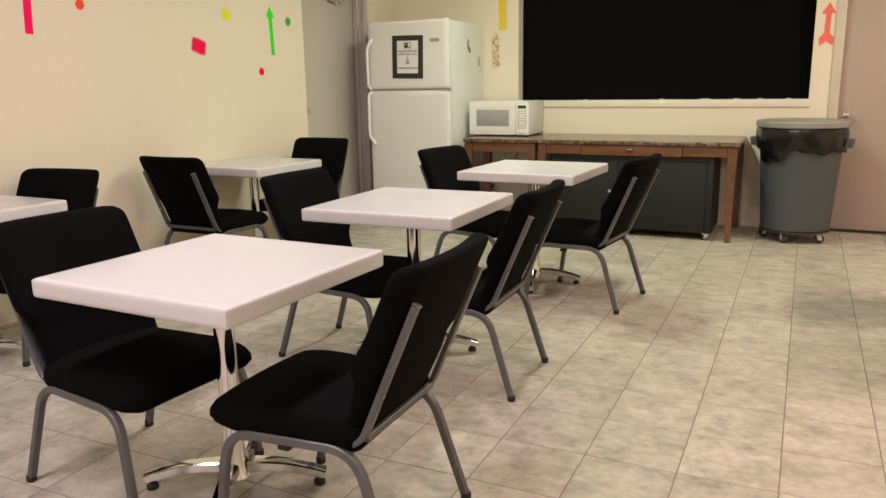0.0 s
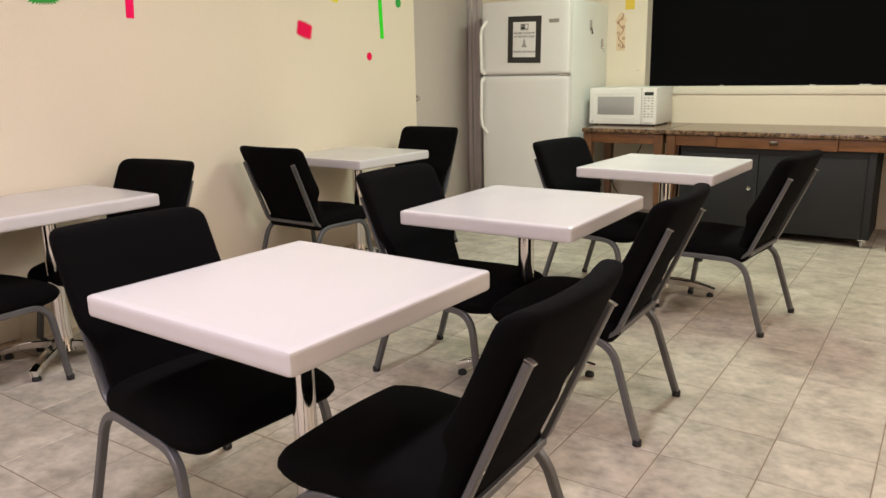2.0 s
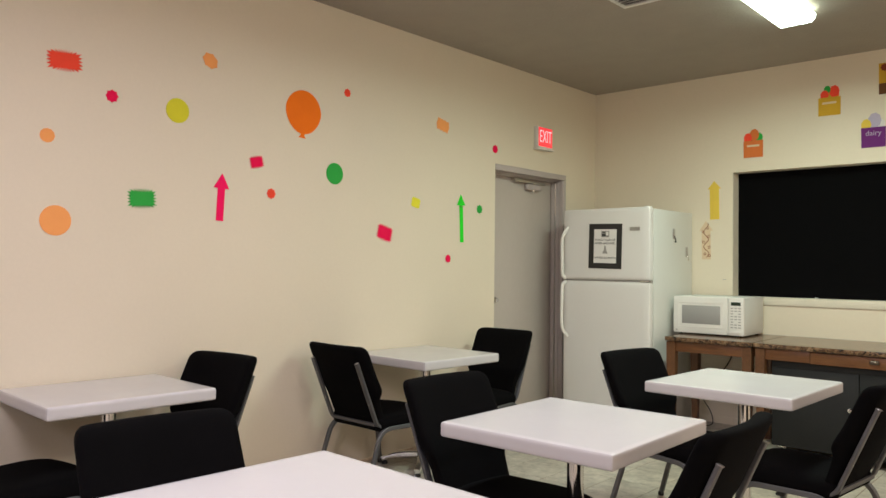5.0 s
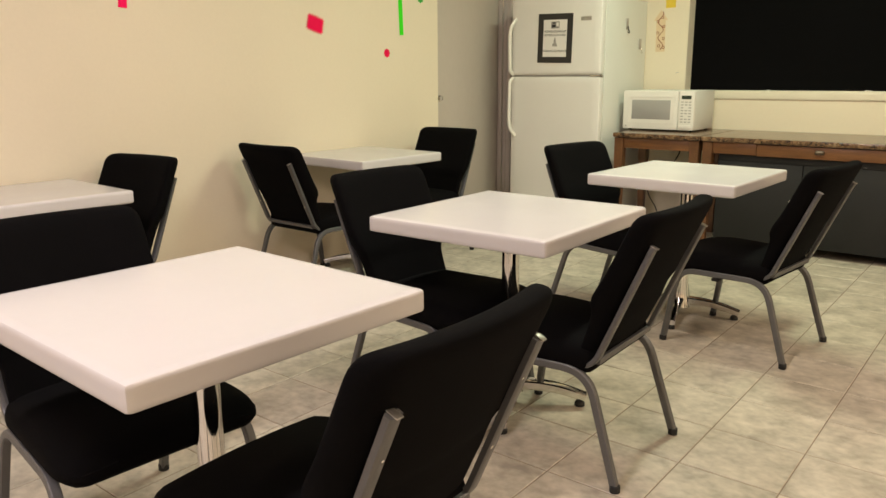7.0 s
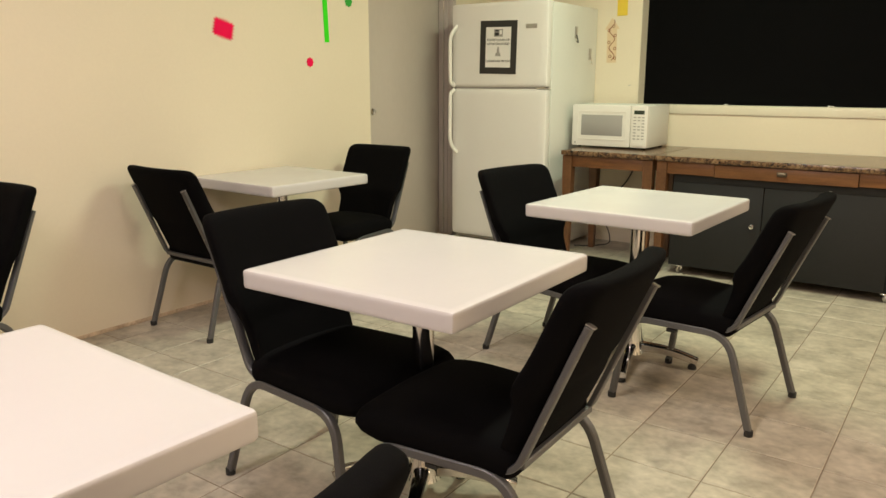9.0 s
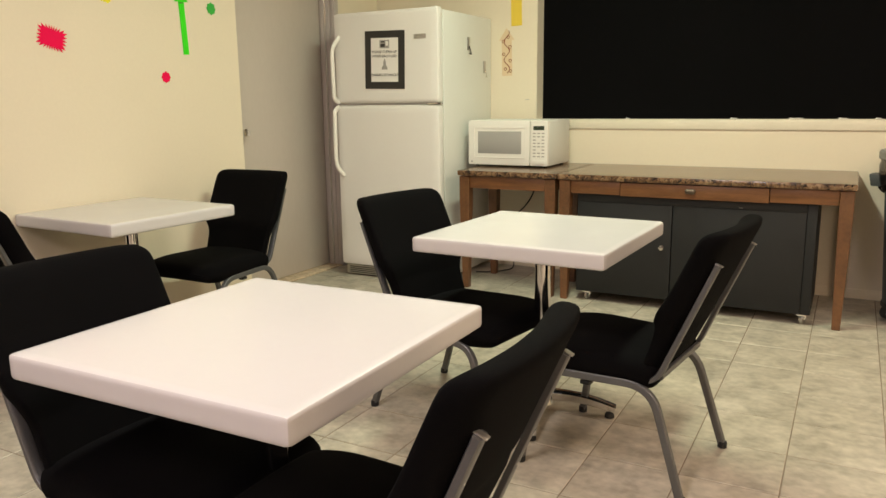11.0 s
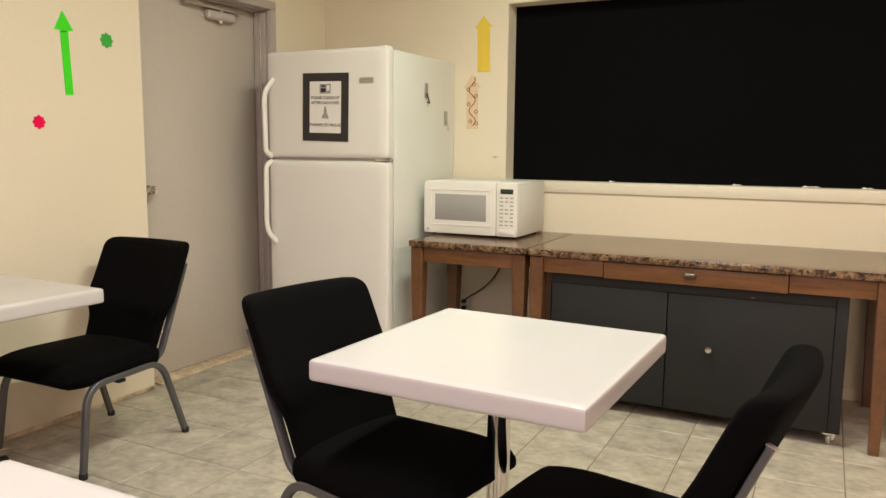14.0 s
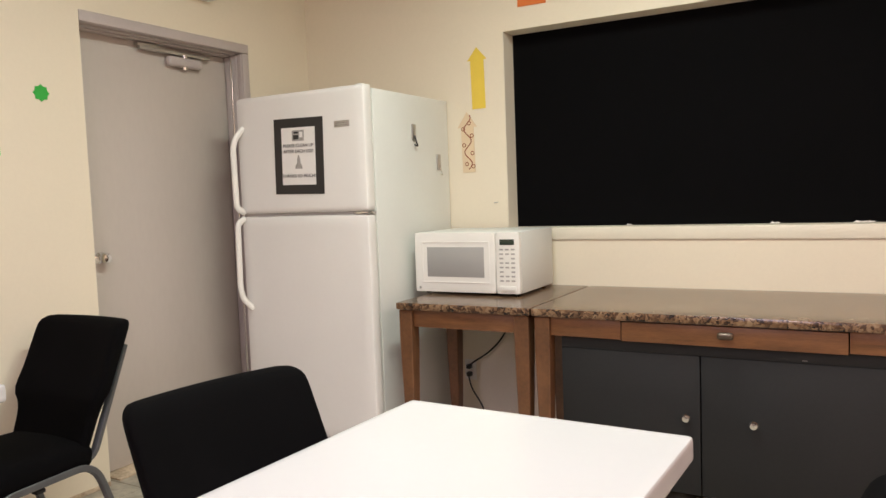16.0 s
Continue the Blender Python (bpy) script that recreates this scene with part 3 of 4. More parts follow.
for (x, y), turn, label in CHAIRS:
    if first is None:
        first = make_chair(pose(x, y, 0, 0, 0, turn), label)
    else:
        tagged(copy_thing(first, pose(x, y, 0, 0, 0, turn)), label)


# ---- tables ----
def make_table(m, w, d, foot_turn, label, z=0.748):
    ob = thing("cafe_table", label, "table", m, "cafe tables")
    part("tabletop", rounded((w / 2, d / 2, 0.029), 0.011, (32, 32, 8), lambda p: p + Vector((0, 0, z - 0.029))), M_TABLE, ob)
    part("mounting_plate", box((-0.16, -0.16, z - 0.068), (0.16, 0.16, z - 0.0585), 0.002), M_DARK, ob)
    part("column", lathe([(0.054, 0.046), (0.050, 0.060), (0.041, 0.10), (0.036, 0.15), (0.0325, 0.24), (0.0325, z - 0.086), (0.052, z - 0.072), (0.052, z - 0.069)], 28), M_CHROME, ob)
    for k in range(4):
        a = radians(foot_turn + 90 * k)
        pts = []
        for i in range(11):
            t = i / 10
            pts.append((0.045 + 0.245 * t, 0, 0.078 - 0.040 * t - 0.012 * math.sin(math.pi * t) * -1))
        leg = part("base_leg", tube(pts, 0.022, 0.017, 10, True, up=(0, 0, 1), taper=lambda t: 1.15 - 0.25 * t), M_CHROME, ob, "arched chrome base leg", m=Matrix.Rotation(a, 4, "Z"))
        part("glide", lathe([(0.012, 0), (0.019, 0.002), (0.019, 0.014), (0.012, 0.024)], 14), M_RUB, leg, "black rubber glide", m=Matrix.Translation((0.270, 0, 0)))
    return ob


make_table(pose(-1.296, 1.371, 0, 0, 0, -1.9), 0.735, 0.731, 29, "square white resin table on a chrome pedestal")
make_table(pose(-1.326, 2.706, 0, 0, 0, 0.7), 0.723, 0.750, 28, "square white resin table on a chrome pedestal", 0.746)
make_table(pose(-1.225, 4.169, 0, 0, 0, -1.9), 0.733, 0.748, 15, "square white resin table on a chrome pedestal", 0.749)
make_table(pose(-3.222, 3.890, 0, 0, 0, -2), 0.690, 0.700, 36, "white resin table against the cream wall")
make_table(pose(-3.252, 1.786, 0, 0, 0, -1.9), 0.622, 0.745, 36, "white resin table against the cream wall")


# ---- refrigerator ----
def make_fridge():
    X0, X1, Y0, Y1, H, GAP = -3.402, -2.588, 5.83, 6.652, 1.824, 1.216
    ob = thing("refrigerator", "white top-freezer refrigerator with a notice on its door", "refrigerator", Matrix.Translation((X0, Y0, 0)))
    w, d = X1 - X0, Y1 - Y0
    part("cabinet", box((0.004, 0.085, 0.03), (w - 0.004, d, H - 0.012), 0.006), M_WSIDE, ob)
    for nm, z0, z1 in (("freezer_door", GAP + 0.007, H), ("fresh_food_door", 0.085, GAP - 0.007)):
        dr = part(nm, rounded((w / 2, 0.038, (z1 - z0) / 2), 0.020, (16, 6, 24), lambda p, a=(z0 + z1) / 2: p + Vector((w / 2, 0.038, a))), M_WHITE, ob)
        part("gasket", box((0.02, 0.074, z0 + 0.012), (w - 0.02, 0.086, z1 - 0.012)), M_KEY, dr)
        if nm == "freezer_door":
            pts = [(0.020, 0.006, 1.232), (0.020, -0.046, 1.255), (0.020, -0.052, 1.560), (0.026, -0.042, 1.610), (0.045, 0.004, 1.670)]
        else:
            pts = [(0.020, 0.006, 1.198), (0.020, -0.046, 1.175), (0.020, -0.052, 0.840), (0.026, -0.042, 0.780), (0.048, 0.004, 0.725)]
        part("handle", tube(smooth_path(pts, 0.05, 6), 0.017, 0.013, 12, up=(1, 0, 0)), M_PLASTIC, dr, "white curved plastic handle")
    part("gap_trim", box((0.01, 0.018, GAP - 0.006), (w - 0.01, 0.086, GAP + 0.006)), M_KEY, ob, "grey gap between the doors")
    part("hinge", box((w - 0.085, 0.004, GAP - 0.005), (w - 0.004, 0.05, GAP + 0.005), 0.002), M_CHROME, ob, "chrome middle hinge")
    part("top_hinge", box((w - 0.065, 0.03, H - 0.011), (w - 0.025, 0.10, H + 0.006), 0.004), M_PLASTIC, ob)
    gr = box((0.02, 0.03, 0.012), (w - 0.02, 0.085, 0.078), 0.004)
    part("kick_grille", gr, M_DIM, ob, "grey vented kick plate")
    # vent slots are dark strips on the solid plate, coloured like their inner shade
    for i in range(4):
        part("slot_shade", box((0.05, 0.0285, 0.022 + i * 0.013), (w - 0.05, 0.031, 0.028 + i * 0.013)), M_DARK, ob)
    part("badge", box((w - 0.175, -0.003, 1.630), (w - 0.085, 0.0, 1.660), 0.001), M_DIM, ob, "grey metal badge with worn print")
    for i in range(2):
        part("badge_line", box((w - 0.168, -0.0036, 1.637 + i * 0.010), (w - 0.092, -0.003, 1.641 + i * 0.010)), M_GREYINK, ob)
    # hooks on the side
    for yy, zz, hooked in ((0.445, 1.615, True), (0.70, 1.465, False)):
        hk = part("magnet_hook", box((w - 0.004, yy - 0.018, zz - 0.04), (w + 0.004, yy + 0.018, zz + 0.045), 0.002), M_DIM, ob, "grey metal magnetic hook")
        part("hook_wire", tube(smooth_path([(w + 0.005, yy, zz - 0.015), (w + 0.014, yy, zz - 0.045), (w + 0.012, yy + 0.02, zz - 0.072), (w + 0.012, yy - 0.012, zz - 0.062)], 0.02, 5), 0.004 if hooked else 0.0025), M_DARK if hooked else M_CHROME, hk)
    return X0, Y0, ob


FX, FY, fridge = make_fridge()

notice = thing("notice", "white printed notice framed by black card, taped to the refrigerator", "notice", Matrix(((1, 0, 0, -2.990), (0, 0, -1, FY - 0.001), (0, 1, 0, 1.505), (0, 0, 0, 1))) @ pose(0, 0, 0, 0, 0, -1.2))
part("black_border", plate([(-0.155, -0.188), (0.155, -0.188), (0.155, 0.188), (-0.155, 0.188)], 0.002), M_BLACKCARD, notice, smooth=0)
part("paper", plate([(-0.106, -0.142), (0.106, -0.142), (0.106, 0.142), (-0.106, 0.142)], 0.0032), M_PAPER, notice, "white printed sheet", smooth=0)
part("small_picture", plate([(-0.038, 0.075), (0.038, 0.075), (0.038, 0.128), (-0.038, 0.128)], 0.0036), M_GREYINK, notice, smooth=0)
for i, (x0, z0, x1, z1) in enumerate(((-0.03, 0.083, 0.004, 0.105), (0.010, 0.092, 0.030, 0.120), (-0.026, 0.111, 0.002, 0.121))):
    part("picture_patch", plate([(x0, z0), (x1, z0), (x1, z1), (x0, z1)], 0.0040), M_INK if i != 1 else M_PAPER, notice, smooth=0)
for text, z, s in (("PLEASE CLEAN UP", 0.052, 0.0235), ("AFTER EACH USE!", 0.024, 0.0235), ("THANKS SO MUCH!", -0.098, 0.0235)):
    lettering("words", text, s, M_INK, notice, pose(0, z, 0.0040), 1.02)
part("small_drawing", plate([(-0.022, -0.062), (0.024, -0.062), (0.021, -0.045), (0.012, -0.035), (0.010, -0.010), (0.003, 0.006), (-0.003, 0.006), (-0.008, -0.014), (-0.010, -0.036), (-0.020, -0.046)], 0.0036), M_GREYINK, notice, smooth=0)


# ---- desk row ----
DZ, DY0, DY1 = 0.790, 5.850, 6.650


def taper_leg(x, y, z, w=0.068, foot=0.042):
    bm = bmesh.new()
    rings = []
    for zz, s in ((0, foot), (z * 0.80, w), (z, w)):
        rings.append([bm.verts.new((x + sx * s / 2, y + sy * s / 2, zz)) for sx, sy in ((-1, -1), (1, -1), (1, 1), (-1, 1))])
    for a, b in zip(rings, rings[1:]):
        for i in range(4):
            bm.faces.new((a[i], a[(i + 1) % 4], b[(i + 1) % 4], b[i]))
    bm.faces.new(rings[0][::-1]), bm.faces.new(rings[-1])
    bmesh.ops.bevel(bm, geom=bm.edges[:], offset=0.003, segments=1, affect="EDGES")
    return bm


def make_desk(name, x0, x1, label, drawer):
    ob = thing(name, label, "desk")
    part("top", rounded(((x1 - x0) / 2, (DY1 - DY0) / 2, 0.019), 0.009, (18, 10, 4), lambda p: p + Vector(((x0 + x1) / 2, (DY0 + DY1) / 2, DZ - 0.019))), M_GRANITE, ob, "glossy brown granite-look laminate top")
    lx0, lx1, ly0, ly1 = x0 + 0.045, x1 - 0.045, DY0 + 0.045, DY1 - (0.06 if drawer else 0.31)
    for x in (lx0, lx1):
        for y in (ly0, ly1):
            part("leg", taper_leg(x, y, DZ - 0.039), M_WOOD, ob)
    z0, z1 = DZ - 0.118, DZ - 0.039
    part("rear_rail", box((lx0 + 0.035, ly1 - 0.01, z0), (lx1 - 0.035, ly1 + 0.012, z1), 0.002), M_WOODH, ob)
    for x in (lx0, lx1):
        part("side_rail", box((x - 0.011, ly0 + 0.035, z0), (x + 0.011, ly1 - 0.035, z1), 0.002), M_WOODH, ob)
    if not drawer:
        part("front_rail", box((lx0 + 0.035, ly0 - 0.018, z0), (lx1 - 0.035, ly0 + 0.008, z1), 0.002), M_WOODH, ob)
    else:
        a, b = -1.394, -0.578
        part("front_rail", box((lx0 + 0.035, ly0 - 0.020, z0), (a - 0.003, ly0 + 0.006, z1), 0.002), M_WOODH, ob)
        part("front_rail", box((b + 0.003, ly0 - 0.020, z0), (lx1 - 0.035, ly0 + 0.006, z1), 0.002), M_WOODH, ob)
        dr = part("drawer", box((a + 0.001, ly0 - 0.026, z0 - 0.004), (b - 0.001, ly0 + 0.004, z1 - 0.003), 0.003), M_WOODH, ob, "shallow wooden drawer front")
        part("drawer_box", box((a + 0.02, ly0 + 0.005, z0 + 0.006), (b - 0.02, ly0 + 0.36, z1 - 0.004)), M_WOODH, dr)
        part("pull", rounded((0.030, 0.012, 0.014), 0.011, (8, 4, 4), lambda p: p + Vector(((a + b) / 2 - 0.005, ly0 - 0.036, (z0 + z1) / 2 + 0.002))), M_PULL, dr, "dark metal drawer pull")
    return ob


make_desk("side_table", -2.468, -1.786, "brown wooden side table with a granite-look top", False)
make_desk("writing_desk", -1.780, -0.160, "brown wooden desk with a shallow drawer and granite-look top", True)


def make_cabinet():
    x0, x1, y0, y1, z0, z1 = -1.664, -0.336, 5.897, 6.45, 0.056, 0.668
    ob = thing("rolling_cabinet", "low charcoal two-door cabinet on casters under the desk", "cabinet")
    part("body", box((x0, y0 + 0.022, z0), (x1, y1, z1), 0.004), M_CAB, ob)
    part("top_board", box((x0 - 0.002, y0 + 0.001, z1 + 0.0005), (x1 + 0.002, y1 + 0.004, z1 + 0.010), 0.003), M_CAB, ob)
    mid = -1.090
    for a, b, kx in ((x0 + 0.004, mid - 0.003, -1.143), (mid + 0.003, x1 - 0.052, -0.894)):
        dr = part("door", box((a, y0, z0 + 0.004), (b, y0 + 0.021, z1 - 0.048), 0.0015), M_CAB, ob)
        kb = part("knob", lathe([(0.008, 0), (0.008, 0.012), (0.016, 0.018), (0.018, 0.026), (0.013, 0.033), (0.003, 0.035)], 16), M_CHROME, dr, "small chrome knob")
        kb.matrix_basis = pose(kx, y0, 0.374, 90, 0, 0)
    part("side_rail", box((x1 - 0.049, y0 + 0.002, z0 + 0.004), (x1 - 0.001, y0 + 0.0215, z1 - 0.0005), 0.001), M_CAB, ob)
    part("top_rail", box((x0 + 0.004, y0 + 0.002, z1 - 0.0465), (x1 - 0.052, y0 + 0.0215, z1 - 0.0005), 0.001), M_CAB, ob)
    for x in (x0 + 0.06, x1 - 0.045):
        for y in (y0 + 0.045, y1 - 0.06):
            cs = part("caster", box((x - 0.022, y - 0.022, z0 - 0.010), (x + 0.022, y + 0.022, z0 - 0.001), 0.001), M_CHROME, ob, "small metal caster")
            wh = part("wheel", lathe([(0.010, -0.010), (0.024, -0.010), (0.026, -0.006), (0.026, 0.006), (0.024, 0.010), (0.010, 0.010)], 16), M_DIM, cs)
            wh.matrix_basis = pose(x + 0.008, y - 0.004, 0.026, 90, 0, 70)
            fk = tube(smooth_path([(x + 0.014, y - 0.002, z0 - 0.008), (x + 0.019, y - 0.004, 0.042), (x + 0.010, y - 0.004, 0.026)], 0.01, 3), 0.004, 0.012, 6)
            part("fork", fk, M_CHROME, cs)
    part("scuff_label", box((-0.730, y0 + 0.0012, 0.630), (-0.712, y0 + 0.002, 0.632)), M_KEY, ob)
    return ob


make_cabinet()


# ---- microwave ----
def make_microwave():
    w, d, h = 0.575, 0.44, 0.298
    ob = thing("microwave", "white countertop microwave oven with a grey window", "microwave", pose(-2.240, 6.145, DZ, 0, 0, 0.8))
    z0 = 0.012
    part("case", box((-w / 2, 0.026, z0), (w / 2, d, z0 + h), 0.006), M_WSIDE, ob)
    split = w / 2 - 0.125
    dr = part("door", rounded(((split + w / 2) / 2 - 0.001, 0.016, h / 2), 0.010, (12, 4, 8), lambda p: p + Vector(((split - w / 2) / 2, 0.010, z0 + h / 2))), M_PLASTIC, ob)
    part("window", box((-w / 2 + 0.075, -0.0072, z0 + 0.078), (split - 0.060, -0.0035, z0 + h - 0.072), 0.001), M_GLASSY, dr, "grey mesh oven window")
    rim = bmesh.new()
    a0, a1, b0, b1 = -w / 2 + 0.045, split - 0.030, z0 + 0.048, z0 + h - 0.045
    for lo, hi in (((a0, b0), (a1, b0 + 0.006)), ((a0, b1 - 0.006), (a1, b1)), ((a0, b0 + 0.0061), (a0 + 0.006, b1 - 0.0061)), ((a1 - 0.006, b0 + 0.0061), (a1, b1 - 0.0061))):
        add_box(rim, (lo[0], -0.0085, lo[1]), (hi[0], -0.004, hi[1]), 0.001, 1)
    part("window_rim", rim, M_PLASTIC, dr)
    part("door_badge", lathe([(0.007, 0), (0.007, 0.0015)], 14), M_DIM, dr, m=pose(-w / 2 + 0.030, -0.0055, z0 + 0.022, 90, 0, 0))
    pn = part("control_panel", rounded((0.0615, 0.016, h / 2), 0.009, (6, 4, 8), lambda p: p + Vector((split + 0.063, 0.010, z0 + h / 2))), M_PLASTIC, ob)
    part("display", box((split + 0.025, -0.0075, z0 + h - 0.062), (split + 0.100, -0.005, z0 + h - 0.035), 0.001), M_DISP, pn, "dark clock display")
    for r in range(8):
        for c in range(3):
            if r in (2, 5) and c == 1:
                continue
            part("key", box((split + 0.022 + c * 0.030, -0.0068, z0 + 0.060 + r * 0.0215), (split + 0.042 + c * 0.030, -0.0055, z0 + 0.068 + r * 0.0215), 0.0008, 1), M_KEY, pn)
    part("open_button", box((split + 0.020, -0.0085, z0 + 0.014), (split + 0.106, -0.005, z0 + 0.040), 0.002), M_PLASTIC, pn)
    for x in (-w / 2 + 0.04, w / 2 - 0.04):
        for y in (0.06, d - 0.04):
            part("foot", lathe([(0.012, 0.0), (0.014, 0.013)], 10), M_RUB, ob, m=Matrix.Translation((x, y, 0)))
    return ob


make_microwave()

outlet = thing("wall_outlet", "white wall outlet with two plugged sockets", "outlet", on_north(-2.500, 0.285, 0.0))
part("cover_plate", plate([(-0.036, -0.058), (0.036, -0.058), (0.036, 0.058), (-0.036, 0.058)], 0.005), M_PLASTIC, outlet)
for z in (-0.022, 0.022):
    part("plug", rounded((0.014, 0.013, 0.016), 0.006, (4, 4, 4), lambda p, a=z: p + Vector((0, a, 0.021))), M_DARK, outlet, "black plug")
cord = part("power_cord", tube(smooth_path([(-2.500, WALL_Y - 0.035, 0.308), (-2.45, WALL_Y - 0.06, 0.345), (-2.36, WALL_Y - 0.06, 0.400), (-2.28, WALL_Y - 0.05, 0.480), (-2.235, WALL_Y - 0.03, 0.57), (-2.21, WALL_Y - 0.012, 0.70), (-2.205, WALL_Y - 0.006, 0.79)], 0.09, 6), 0.0048), M_RUB)
tagged(cord, "thin black power cord hanging behind the side table", "cord")
cord = part("power_cord", tube(smooth_path([(-2.500, WALL_Y - 0.035, 0.263), (-2.46, WALL_Y - 0.08, 0.20), (-2.38, WALL_Y - 0.09, 0.10), (-2.34, WALL_Y - 0.14, 0.007), (-2.42, WALL_Y - 0.30, 0.006), (-2.55, WALL_Y - 0.36, 0.006)], 0.08, 6), 0.004), M_RUB)
tagged(cord, "thin black power cord running down to the floor", "cord")


# ---- waste bin ----
def make_bin():
    ob = thing("waste_bin", "large round grey plastic waste bin lined with a black bag", "bin", pose(0.266, 6.245, 0))
    part("body", lathe([(0.245, 0.098), (0.255, 0.102), (0.300, 0.80), (0.322, 0.812), (0.322, 0.845), (0.305, 0.85), (0.290, 0.845), (0.242, 0.125)], 40), M_BIN, ob)
    rng = random.Random(5)
    prof = [(0.300, 0.875), (0.324, 0.887), (0.331, 0.86), (0.330, 0.81), (0.324, 0.765), (0.317, 0.722)]
    bg = bmesh.new()
    rings = []
    n = 72
    ph = [rng.uniform(0, 6.28) for _ in range(6)]
    for k, (r, z) in enumerate(prof):
        f = k / (len(prof) - 1)
        ring = []
        for i in range(n):
            a = 2 * math.pi * i / n
            wob = 0.006 * math.sin(9 * a + ph[0] + 2 * f) + 0.005 * math.sin(17 * a + ph[1] - 4 * f) + 0.003 * math.sin(31 * a + ph[2] + 3 * f)
            drop = 0.018 * math.sin(2 * a + ph[3]) + 0.012 * math.sin(5 * a + ph[4]) + 0.008 * math.sin(13 * a + ph[5]) - 0.100 * math.exp(-((a - 4.05) / 0.42) ** 4)
            ring.append(bg.verts.new(((r + wob * f) * math.cos(a), (r + wob * f) * math.sin(a), z + drop * f * f)))
        rings.append(ring)
    for a, b in zip(rings, rings[1:]):
        for i in range(n):
            bg.faces.new((a[i], a[(i + 1) % n], b[(i + 1) % n], b[i]))
    bag = part("bag", bg, M_BAG, ob, "black plastic bin liner folded over the edge", smooth=50)
    so = bag.modifiers.new("thickness", "SOLIDIFY")
    so.thickness = 0.003
    for a in (2.95, 6.08):
        part("handle", rounded((0.036, 0.062, 0.034), 0.008, (4, 5, 4), lambda p: Vector((p.x * (1 - 3.5 * (0.034 - p.z) * 0.6) + 0.335 + 0.12 * p.z, p.y, p.z + 0.775))), M_BIN, ob, m=Matrix.Rotation(a, 4, "Z"))
    part("rim_ring", lathe([(0.300, 0.892), (0.332, 0.894), (0.338, 0.901), (0.338, 0.934), (0.331, 0.944), (0.316, 0.946), (0.300, 0.937)], 40), M_LID, ob, "light grey plastic lid ring")
    part("lid", lathe([(0.299, 0.927), (0.297, 0.940), (0.15, 0.946), (0.01, 0.947)], 40), M_LID, ob)
    part("dolly", lathe([(0.235, 0.076), (0.262, 0.080), (0.262, 0.096), (0.24, 0.099)], 36), M_DARK, ob, "dark round dolly")
    for k in range(5):
        a = radians(250 + 72 * k)
        cx, cy = 0.215 * math.cos(a), 0.215 * math.sin(a)
        cs = part("caster", box((-0.022, -0.022, 0.066), (0.022, 0.022, 0.0755), 0.002), M_DIM, ob, m=Matrix.Translation((cx, cy, 0)) @ Matrix.Rotation(a + 0.7, 4, "Z"))
        for side in (-1, 1):
            part("fork", rounded((0.016, 0.002, 0.020), 0.0018, (3, 2, 3), lambda p, d=side * 0.0225: Vector((p.x + 0.004 + 0.25 * (0.05 - p.z), p.y + d, p.z + 0.048))), M_ZINC, cs, "bright zinc fork plate")
        part("wheel", lathe([(0.012, -0.018), (0.034, -0.018), (0.038, -0.012), (0.038, 0.012), (0.034, 0.018), (0.012, 0.018)], 18), M_DARK, cs, m=pose(0.012, 0, 0.038, 90, 0, 0))
    return ob


make_bin()


# ---- wall decorations ----
def star(r, n=8, depth=0.80):
    return [((r if i % 2 == 0 else r * depth) * math.cos(math.pi * i / n), (r if i % 2 == 0 else r * depth) * math.sin(math.pi * i / n)) for i in range(2 * n)]


def disc(rx, ry=None, n=30):
    ry = ry or rx
    return [(rx * math.cos(2 * math.pi * i / n), ry * math.sin(2 * math.pi * i / n)) for i in range(n)]


def arrow(h, shaft, head_w, head_h, notch=0.0):
    s, y0, y1 = shaft / 2, -h / 2, h / 2
    pts = [(-s, y0), (0, y0 + notch), (s, y0)] if notch else [(-s, y0), (s, y0)]
    return pts + [(s, y1 - head_h), (head_w / 2, y1 - head_h), (0, y1), (-head_w / 2, y1 - head_h), (-s, y1 - head_h)]


def balloon(rx, ry):
    pts = []
    for i in range(36):
        a = -math.pi / 2 + 0.12 + (2 * math.pi - 0.24) * i / 35
        k = 1 - 0.12 * max(0, -math.sin(a))
        pts.append((rx * k * math.cos(a), ry * math.sin(a)))
    return pts + [(-rx * 0.10, -ry * 1.06), (-rx * 0.22, -ry * 1.17), (rx * 0.20, -ry * 1.17), (rx * 0.10, -ry * 1.06)]


def sticker(outline, material, m, label, name="wall_sticker", group="coloured wall cutouts"):
    ob = part(name, plate(outline, 0.0022), material, m=m, smooth=0)
    return tagged(ob, label, "sticker", group)


def toothed(w, h, n, k):
    """A round-cornered card with a zigzag edge: n teeth along, k up."""
    pts = []
    count = 2 * (n + k)
    tooth = (0.12 if n > 4 else 0.05) * min(w, h)
    for i in range(2 * count):
        a = math.pi * i / count + 0.02
        c, s = math.cos(a), math.sin(a)
        r = (abs(c / (w / 2)) ** 9 + abs(s / (h / 2)) ** 9) ** (-1 / 9)
        r += tooth if i % 2 == 0 else -tooth
        pts.append((r * c, r * s))
    return pts


W = on_west
sticker(toothed(0.150, 0.085, 9, 5), M_RED, W(1.687, 2.305, spin=4), "red saw-edged card rectangle on the wall")
sticker([(x * 1.25, y) for x, y in star(0.042, 7, 0.86)], M_PEACH, W(2.472, 2.468, spin=-35), "peach card splash on the wall")
sticker(star(0.034, 8), M_CRIM, W(1.920, 2.173), "small crimson card star on the wall")
sticker(star(0.068, 22, 0.97), M_LIME, W(2.279, 2.156), "lime-yellow round card on the wall")
